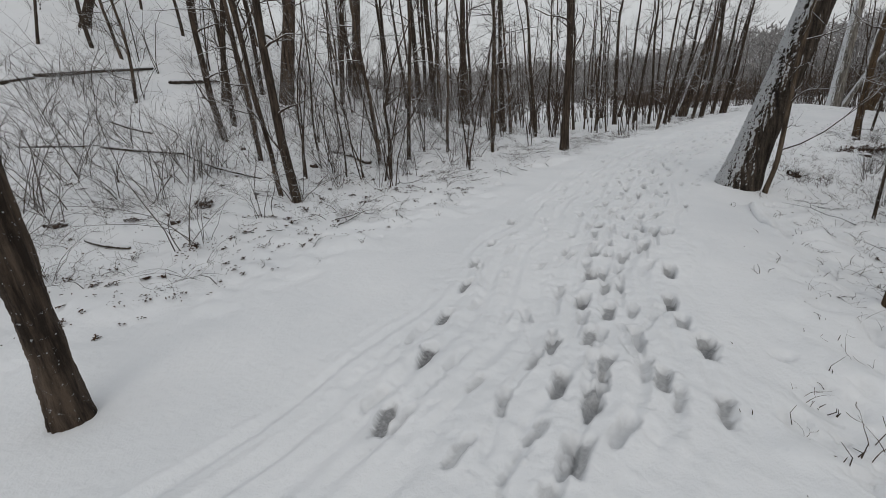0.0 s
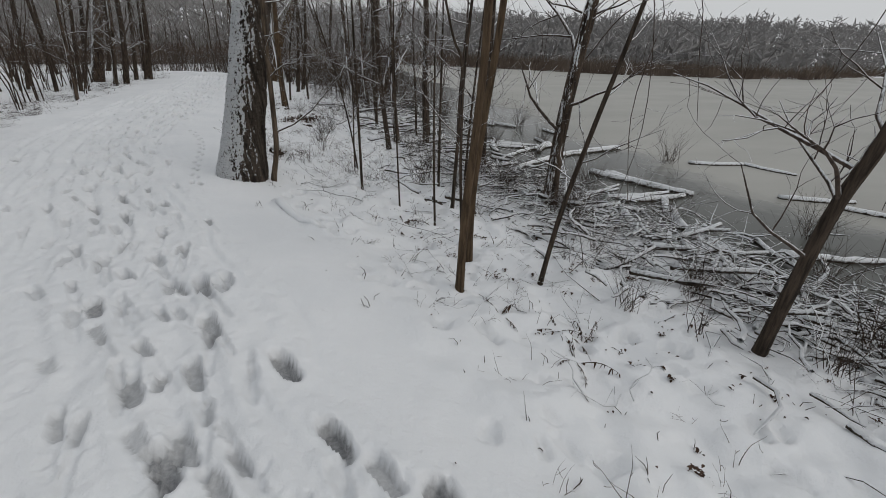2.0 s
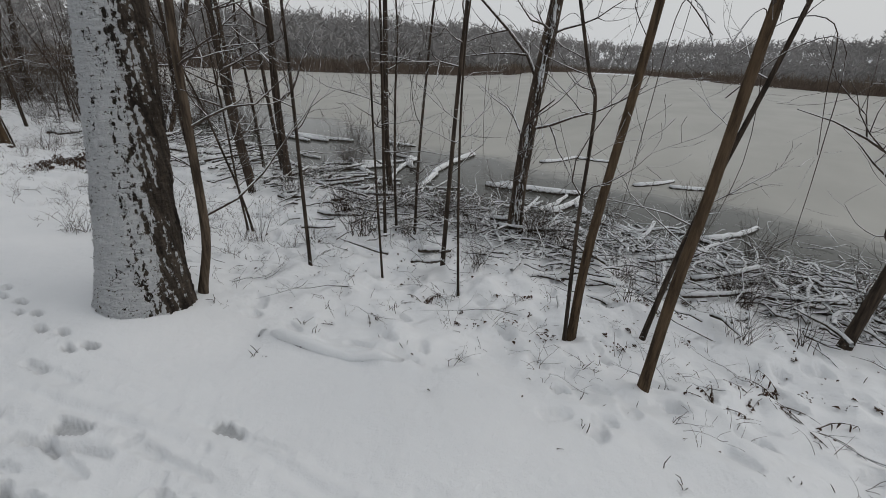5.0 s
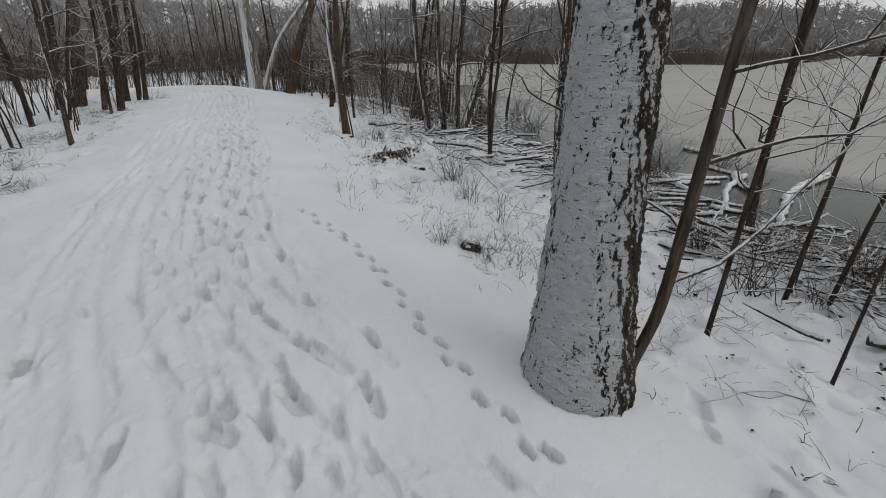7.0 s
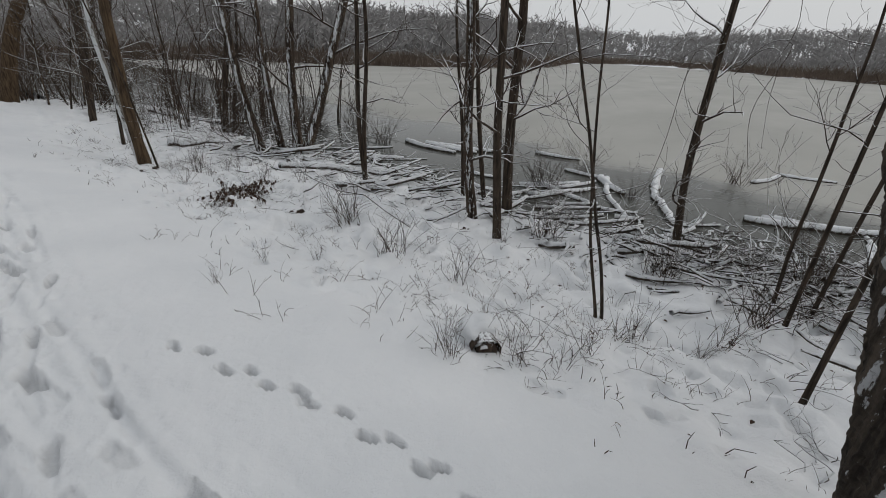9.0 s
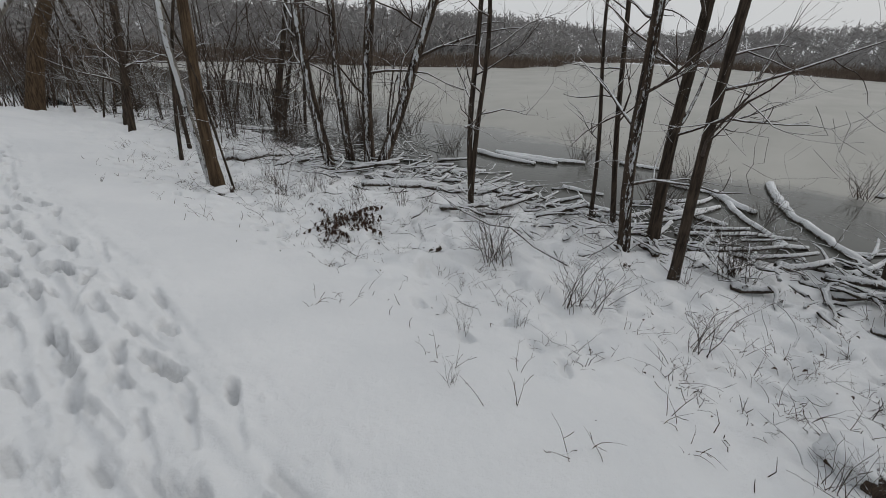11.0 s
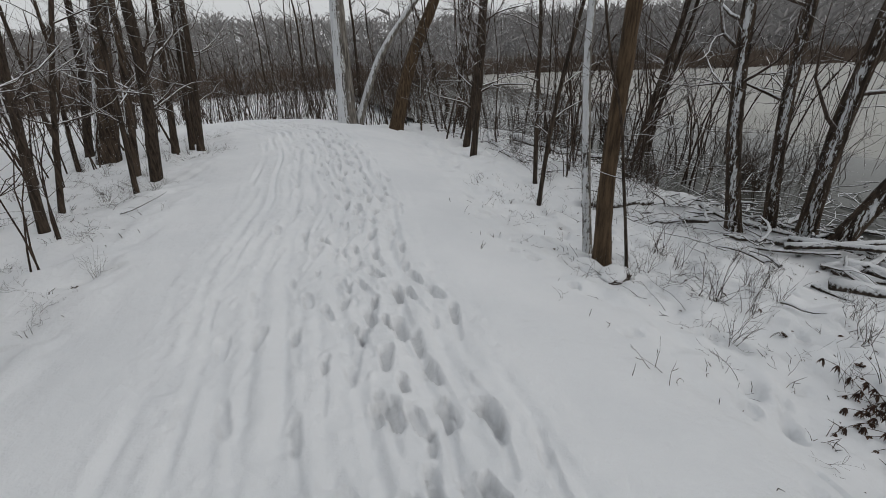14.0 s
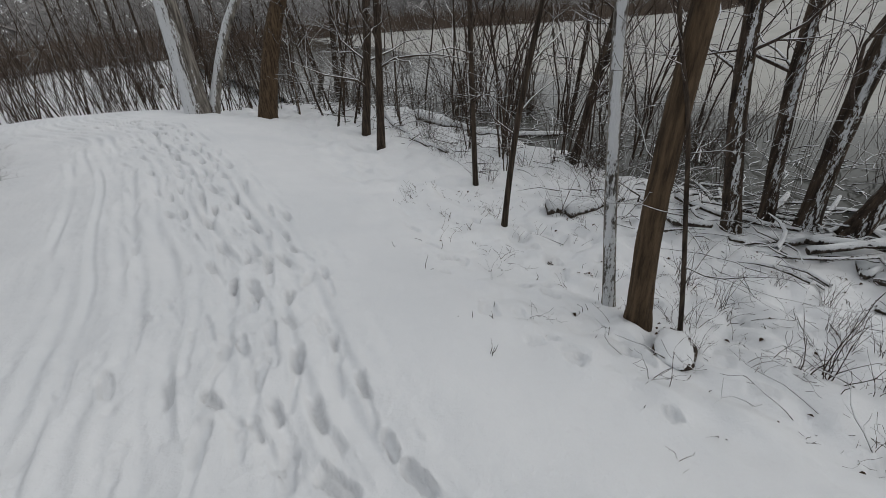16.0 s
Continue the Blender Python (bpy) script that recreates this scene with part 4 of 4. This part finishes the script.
# ---- logs and driftwood ----
def fallen_log(name, a, b, r, label, category, group="", snow=0.8, bend=0.06, lift=0.3):
    a, b = Vector(a), Vector(b)
    length = (b - a).length
    root = thing(name, *((a + b) / 2), label, category, group)
    base = (a + b) / 2
    n = max(5, int(length / 0.18))
    side = Vector((b - a)).cross(UP).normalized()
    pts = []
    for i in range(n + 1):
        f = i / n
        p = a.lerp(b, f) + side * math.sin(f * 3.1) * bend * length * r4.uniform(0.8, 1.2) + Vector((0, 0, r * lift))
        floor_z = max(ground_z(p.x, p.y), WATER)
        p.z = max(p.z, floor_z + r * lift)
        pts.append(p - base)
    rad = [r * (1 - 0.35 * i / n) * r4.uniform(0.94, 1.06) for i in range(n + 1)]
    s = Shape()
    s.tube(pts, rad, 9, True, 0.12)
    part("wood", s, LOGWOOD, root)
    if snow:
        c = Shape()
        q = [p + Vector((0, 0, t * 0.42)) for p, t in zip(pts, rad)]
        c.tube(q, [t * snow * (0.25 if i in (0, n) else r4.uniform(0.8, 1.05)) for i, t in enumerate(rad)], 8, True, 0.25)
        part("snow_cap", c, SNOW, root, "rounded ridge of fresh snow")
    return root


BANK_LOG = "dark fallen branch half buried on the snowy bank"


def bank_branch(x, y, u, v, r):
    fallen_log("fallen_branch", (x, y, ground_z(x, y)), (u, v, ground_z(u, v)), r, BANK_LOG, "log", "fallen wood on the bank", 0.0, 0.06, 0.6)


bank_branch(-12.04, 1.60, -10.63, 2.89, .05)
bank_branch(-10.63, 2.89, -8.07, 3.42, .045)
bank_branch(-17.22, 1.38, -18.13, 4.76, .09)
bank_branch(-16.88, 4.81, -17.24, 6.55, .09)
bank_branch(-9.77, 6.32, -8.19, 6.33, .10)
bank_branch(-15.51, 16.24, -8.33, 10.77, .05)
bank_branch(-13.70, 2.21, -12.64, 2.83, .05)
bank_branch(-6.77, 0.25, -6.05, 0.58, .04)
bank_branch(-7.84, -0.06, -7.69, 0.18, .05)
bank_branch(-16.67, 0.57, -17.09, 1.36, .08)
bank_branch(-12.44, 0.21, -12.16, 1.63, .03)
fallen_log("buried_log", (-0.19, 7.24, -0.5), (0.25, 6.22, -0.5), 0.055, "fallen log buried under a long hump of snow", "log", "", 1.2, 0.05, -0.55)
SHORE_LOG = "snow-covered driftwood log lying along the pond shore"


def drift_log(x, y, u, v, r):
    fallen_log("driftwood_log", (x, y, -2), (u, v, -2), r, SHORE_LOG, "log", "driftwood along the shore")


drift_log(3.40, 17.62, 5.09, 15.32, 0.080)
drift_log(7.56, 17.03, 7.54, 15.30, 0.090)
drift_log(7.63, 12.81, 7.57, 11.79, 0.060)
drift_log(7.57, 11.79, 5.22, 10.71, 0.070)
drift_log(9.20, 10.99, 5.05, 9.77, 0.090)
drift_log(5.21, 12.60, 6.59, 11.73, 0.070)
drift_log(6.79, 8.82, 7.42, 7.08, 0.100)
drift_log(11.17, 8.61, 11.41, 7.48, 0.060)
drift_log(5.69, 13.04, 6.79, 12.16, 0.060)
drift_log(5.76, 14.44, 5.81, 13.63, 0.060)
drift_log(4.55, 15.24, 4.67, 14.61, 0.070)
drift_log(4.89, 9.74, 5.31, 7.81, 0.050)
drift_log(5.76, 7.25, 7.18, 7.11, 0.080)
drift_log(5.43, 6.90, 4.95, 5.97, 0.080)
drift_log(6.19, 6.55, 5.45, 5.29, 0.090)
drift_log(3.02, 6.00, 3.72, 4.83, 0.032)
drift_log(3.72, 4.83, 5.48, 3.23, 0.032)
drift_log(6.18, 12.88, 5.54, 11.51, 0.080)
drift_log(3.21, 9.88, 3.65, 9.34, 0.050)
drift_log(9.49, 5.74, 10.04, 4.80, 0.070)
drift_log(6.60, 9.07, 6.99, 8.01, 0.090)
drift_log(7.36, 17.59, 7.14, 15.71, 0.090)
drift_log(5.59, 7.49, 7.07, 7.38, 0.060)
drift_log(9.77, 9.10, 11.24, 8.60, 0.070)
drift_log(9.03, 6.45, 10.24, 5.77, 0.070)
drift_log(6.53, 6.97, 5.65, 5.88, 0.070)
drift_log(3.01, 6.10, 3.38, 5.17, 0.032)
drift_log(3.38, 5.17, 4.52, 4.28, 0.032)
drift_log(6.21, 4.71, 7.53, 4.00, 0.070)
drift_log(4.48, 13.16, 5.52, 12.69, 0.060)
drift_log(6.01, 12.38, 7.12, 11.92, 0.060)
drift_log(2.85, 17.25, 3.88, 16.12, 0.080)
drift_log(2.97, 16.62, 4.50, 15.33, 0.090)
drift_log(4.86, 17.55, 5.67, 16.24, 0.080)
drift_log(7.56, 16.77, 8.15, 14.82, 0.090)
drift_log(7.44, 11.90, 6.62, 11.16, 0.100)
drift_log(2.28, 20.42, 3.27, 20.25, 0.100)
drift_log(8.85, 14.15, 8.95, 12.94, 0.070)
drift_log(4.01, 28.15, 2.83, 23.76, 0.070)
drift_log(4.16, 26.66, 4.78, 24.39, 0.120)
drift_log(4.40, 24.77, 5.71, 23.27, 0.090)
drift_log(2.15, 20.68, 2.72, 20.32, 0.120)
drift_log(4.71, 17.95, 4.80, 17.35, 0.060)
drift_log(3.82, 17.76, 4.33, 17.22, 0.060)
drift_log(3.31, 17.42, 3.16, 16.93, 0.080)
for k in range(170):
    y = r4.uniform(2.0, 20)
    x = float(lerp(y, MIDDLE)) + 6.3 + max(r4.gauss(-0.4 if y < 10 else -0.1, 0.7), -2.0)
    t = r4.gauss(1.1, 0.6)
    l = r4.uniform(0.2, 0.55)
    z = max(ground_z(x, y), WATER)
    fallen_log("driftwood_stick", (x - l * math.cos(t), y + l * math.sin(t), z), (x + l * math.cos(t), y - l * math.sin(t), z + r4.uniform(-0.05, 0.2)), r4.uniform(0.022, 0.06),
               "snow-topped stick of driftwood in the shore tangle", "driftwood", "driftwood along the shore", 0.7, 0.05, 0.6)

def strew(shape, rng, x, y, r, l, tilt):
    """A crooked branch lying at a place."""
    z = max(ground_z(x, y), WATER) + abs(rng.gauss(0, 0.06)) + r
    t = rng.uniform(0, 6.28)
    p, pts, lift = Vector((x, y, z)), [], rng.gauss(0.08, tilt)
    pts.append(p)
    for k in range(4):
        t += rng.gauss(0, 0.5)
        lift = lift * 0.7 + rng.gauss(0, 0.14)
        pts.append(pts[-1] + Vector((math.cos(t), math.sin(t), lift)) * l / 4)
    shape.tube(pts, [r, r * 0.92, r * 0.8, r * 0.6, r * 0.3], 5, False)


def shore_spot(rng, low, high, back, wide):
    y = rng.uniform(low, high)
    return float(lerp(y, MIDDLE)) + 6.3 + max(rng.gauss(back, wide), -2.6), y


brush, boughwood = Shape(), Shape()
for k in range(1900):
    x, y = shore_spot(r4, 1.5, 9.5 if k % 3 else 20, -0.3, 0.8)
    strew(brush, r4, x, y, r4.uniform(0.004, 0.010), r4.uniform(0.25, 0.8), 0.5)
for k in range(700):
    x, y = r4.uniform(2.4, 7.5), r4.uniform(18, 33)
    strew(brush, r4, x, y, r4.uniform(0.005, 0.014), r4.uniform(0.25, 1.0), 0.4)
for k in range(900):
    x, y = shore_spot(r4, 1.5, 10 if k % 2 else 20, -0.5, 0.75)
    strew(boughwood, r4, x, y, r4.uniform(0.012, 0.032), r4.uniform(0.2, 0.65), 0.2)
tagged(new("brush", brush.mesh("brush", BRUSHWOOD)), "tangle of wet twigs along the pond shore", "brush", kind="stuff")
tagged(new("drift_branches", boughwood.mesh("drift_branches", LOGWOOD)), "snow-covered drift branches heaped along the pond shore", "driftwood", kind="stuff")
for k in range(34):
    x, y = shore_spot(r4, 2.6, 12, -1.0, 0.8)
    put(r4.choice(bushes + thickets[:1]), x, y, scale=r4.uniform(0.35, 0.8), z=max(ground_z(x, y), WATER - 0.03))

litter = Shape()
for k in range(1000):
    y = r4.choice((r4.uniform(0, 20), r4.uniform(-3, 7), r4.uniform(-3, 7)))
    d = r4.choice((-abs(r4.gauss(0, 1.8)) - 3.0, -abs(r4.gauss(0, 3.8)) - 3.4, -abs(r4.gauss(0, 3.8)) - 3.4, abs(r4.gauss(0, 1.8)) + 2.6))
    x = float(lerp(y, MIDDLE)) + d
    if ground_z(x, y) < WATER + 0.02:
        continue
    wide = r4.choice((0.01, 0.02, 0.05)) * (1.8 if d < -4 else 1)
    for q in range(r4.choice((1, 1, 2, 3, 7, 14, 22))):
        t, s = r4.uniform(0, 6.28), r4.uniform(0.014, 0.036) * (1.5 if d < -4 else 1)
        p = Vector((x + r4.gauss(0, wide), y + r4.gauss(0, wide), ground_z(x, y) + r4.uniform(0.0, 0.03)))
        litter.leaf(p, (math.cos(t), math.sin(t), r4.uniform(-0.1, 0.9)), s, s * 0.6, 0.3, r4)
for k in range(900):
    x, y = r4.uniform(-0.6, 4.6), r4.uniform(2.5, 22)
    if r4.random() < (x - float(lerp(y, MIDDLE)) - 1.3) / 3:
        t, s = r4.uniform(0, 6.28), r4.choice((0.015, 0.02, 0.026, 0.034, 0.05))
        litter.leaf((x, y, ground_z(x, y) + 0.01), (math.cos(t), math.sin(t), r4.uniform(0, 0.9)), s, s * 0.6, 0.3, r4)
tagged(new("leaf_litter", litter.mesh("leaf_litter", LEAF)), "dark dead leaves poking through the snow", "leaf litter", kind="stuff")


# ---- single things beside the trail ----
def blob(shape_name, sx, sy, sz, mat, parent, at=(0, 0, 0), seed=0, rough=0.25, label=""):
    bm = bmesh.new()
    bmesh.ops.create_icosphere(bm, subdivisions=3, radius=1)
    for v in bm.verts:
        k = 1 + rough * noise.noise(v.co * 1.7 + Vector((seed, seed * 2.0, 0)))
        v.co = Vector((v.co.x * sx, v.co.y * sy, v.co.z * sz)) * k + Vector(at)
    me = bpy.data.meshes.new(shape_name)
    bm.to_mesh(me)
    bm.free()
    me.materials.append(mat)
    me.polygons.foreach_set("use_smooth", [True] * len(me.polygons))
    ob = new(shape_name, me)
    ob.parent = parent
    return tagged(ob, label)


def rock(x, y, sx, sy, sz, label, seed, cap=True, turn=0.0, mat=None):
    root = thing("stone", x, y, ground_z(x, y), label, "stone")
    root.rotation_euler = (0, 0, turn)
    blob("body", sx, sy, sz, mat or BARE, root, (0, 0, sz * 0.25), seed, 0.45)
    if cap:
        blob("snow_cap", sx * 0.95, sy * 0.95, sz * 0.6, SNOW, root, (0, 0.02, sz * 0.85), seed + 3, 0.2, "soft cap of snow")


rock(-7.23, 1.96, 0.20, 0.13, 0.12, "dark bare stone on the snowy bank", 1, False)
rock(-7.74, 0.06, 0.14, 0.09, 0.06, "dark bare stone on the snowy bank", 2, False)
rock(-8.51, 4.91, 0.10, 0.09, 0.07, "dark bare stone on the snowy bank", 3, False)
rock(-6.71, 1.34, 0.08, 0.07, 0.05, "dark bare stone on the snowy bank", 4, False)
rock(-10.65, 4.23, 0.10, 0.07, 0.05, "dark bare stone on the snowy bank", 5, False)
rock(0.66, 18.12, 0.24, 0.15, 0.085, "dark root stump capped with snow at a tree's foot", 5, True, 0.5)
rock(1.02, 14.25, 0.16, 0.12, 0.055, "dark stone under a round cap of snow", 6, True, 0.2)
hollow = thing("hollow_stump", 0.05, 10.50, ground_z(0.05, 10.50), "hollow stump under a cap of snow with a dark opening", "stump")
hollow.location.z -= 0.04
hollow.rotation_euler = (0, 0, -0.5)
hollow.scale = (0.8, 0.8, 0.8)
ring = Shape()
ring.tube([(0.02, 0.22, 0.08), (0, 0.0, 0.07), (-0.02, -0.12, 0.06)], [0.13, 0.14, 0.15], 14, False, 0.2)
ring.tube([(-0.02, -0.12, 0.06), (0, 0.0, 0.07), (0.02, 0.2, 0.08)], [0.11, 0.10, 0.09], 14, True, 0.2)
part("wood", ring, BARE, hollow)
blob("snow_cap", 0.20, 0.21, 0.12, SNOW, hollow, (0.02, 0.12, 0.14), 7, 0.5, "soft cap of snow")


def withered_plant(x, y, size, seed, label):
    g = random.Random(seed)
    root = thing("withered_plant", x, y, ground_z(x, y), label, "plant")
    s, l = Shape(), Shape()
    for k in range(12 if size > 0.35 else 5):
        a = g.uniform(0, 6.28)
        pts = [Vector((0, 0, -0.03))]
        w = Vector((math.cos(a) * 0.9, math.sin(a) * 0.9, 0.8)).normalized()
        for i in range(5):
            w = (w + Vector((g.gauss(0, .15), g.gauss(0, .15), -0.22))).normalized()
            pts.append(pts[-1] + w * size * g.uniform(0.15, 0.25))
            for q in range(10 if size > 0.35 else 2):
                t = g.uniform(0, 6.28)
                l.leaf(pts[-1], (math.cos(t), math.sin(t), -0.9), g.uniform(0.025, 0.05), 0.013, 0.9, g)
        s.tube(pts, [0.005, 0.0045, 0.004, 0.003, 0.0025, 0.002], 4, False)
    part("stem", s, STALK, root)
    tagged(part("foliage", l, LEAF, root, "curled brown leaves dusted with snow"), kind="stuff")


withered_plant(0.89, 15.80, 0.55, 1, "drooping withered plant with curled brown leaves in snow")
withered_plant(1.25, 15.85, 0.50, 2, "drooping withered plant with curled brown leaves in snow")
withered_plant(0.86, 15.50, 0.45, 3, "drooping withered plant with curled brown leaves in snow")
withered_plant(1.79, 3.67, 0.34, 4, "small withered plant with hanging dead leaves")
withered_plant(2.00, 3.85, 0.34, 5, "small withered plant with hanging dead leaves")
withered_plant(1.44, 4.28, 0.22, 6, "small withered plant with hanging dead leaves")
for k in range(9):
    put(r4.choice(weeds), 0.05 + r4.uniform(-0.5, 0.7), 10.5 + r4.uniform(-0.4, 0.4), scale=r4.uniform(0.8, 1.5))
withered_plant(0.81, 7.12, 0.24, 7, "small withered plant with hanging dead leaves")
withered_plant(1.40, 6.90, 0.26, 8, "small withered plant with hanging dead leaves")
withered_plant(1.86, 4.03, 0.26, 9, "small withered plant with hanging dead leaves")


def stick(x, y, turn, length, r, lift, label="thin fallen stick lying on the snow"):
    root = thing("fallen_stick", x, y, ground_z(x, y), label, "stick", "sticks on the snow")
    s = Shape()
    g = random.Random(int(x * 100 + y * 1000))
    pts = []
    sway = [g.gauss(0, 0.10), g.gauss(0, 0.07)]
    for i in range(6):
        f = i / 5 - 0.5
        side = length * (sway[0] * math.cos(3 * f) + sway[1] * math.sin(7 * f))
        px, py = math.cos(turn) * f * length - math.sin(turn) * side, math.sin(turn) * f * length + math.cos(turn) * side
        pts.append(Vector((px, py, ground_z(x + px, y + py) - ground_z(x, y) + 0.010 + lift * (f + 0.5) + abs(g.gauss(0, 0.012)))))
    s.tube(pts, [r, r, r * .9, r * .8, r * .6, r * .3], 5, True)
    for k in range(3):
        boughs(s, g, pts[g.randint(1, 4)], (g.gauss(0, 1), g.gauss(0, 1), 0.4), length * 0.3, r * 0.6, 0)
    part("wood", s, LOGWOOD, root)


for k in range(110):
    y = r4.uniform(3, 21)
    stick(float(lerp(y, MIDDLE)) + 2.0 + abs(r4.gauss(0, 1.5)), y, r4.uniform(0, 3.14), r4.uniform(0.2, 0.6), r4.uniform(0.003, 0.006), r4.uniform(0, 0.15))
for k in range(70):
    y = r4.uniform(0.5, 24)
    stick(float(lerp(y, MIDDLE)) - 3.0 - abs(r4.gauss(0, 1.6)), y, r4.uniform(0, 3.14), r4.uniform(0.2, 0.8), r4.uniform(0.005, 0.014), r4.uniform(0, 0.15), "thin dark stick lying on the snowy bank")
stick(1.50, 13.55, 2.3, 1.6, 0.014, 0.75, "long bare stick leaning up out of the snow")
stick(1.36, 6.30, 2.5, 1.0, 0.008, 0.12)
stick(0.56, 7.68, 2.9, 0.9, 0.008, 0.08)
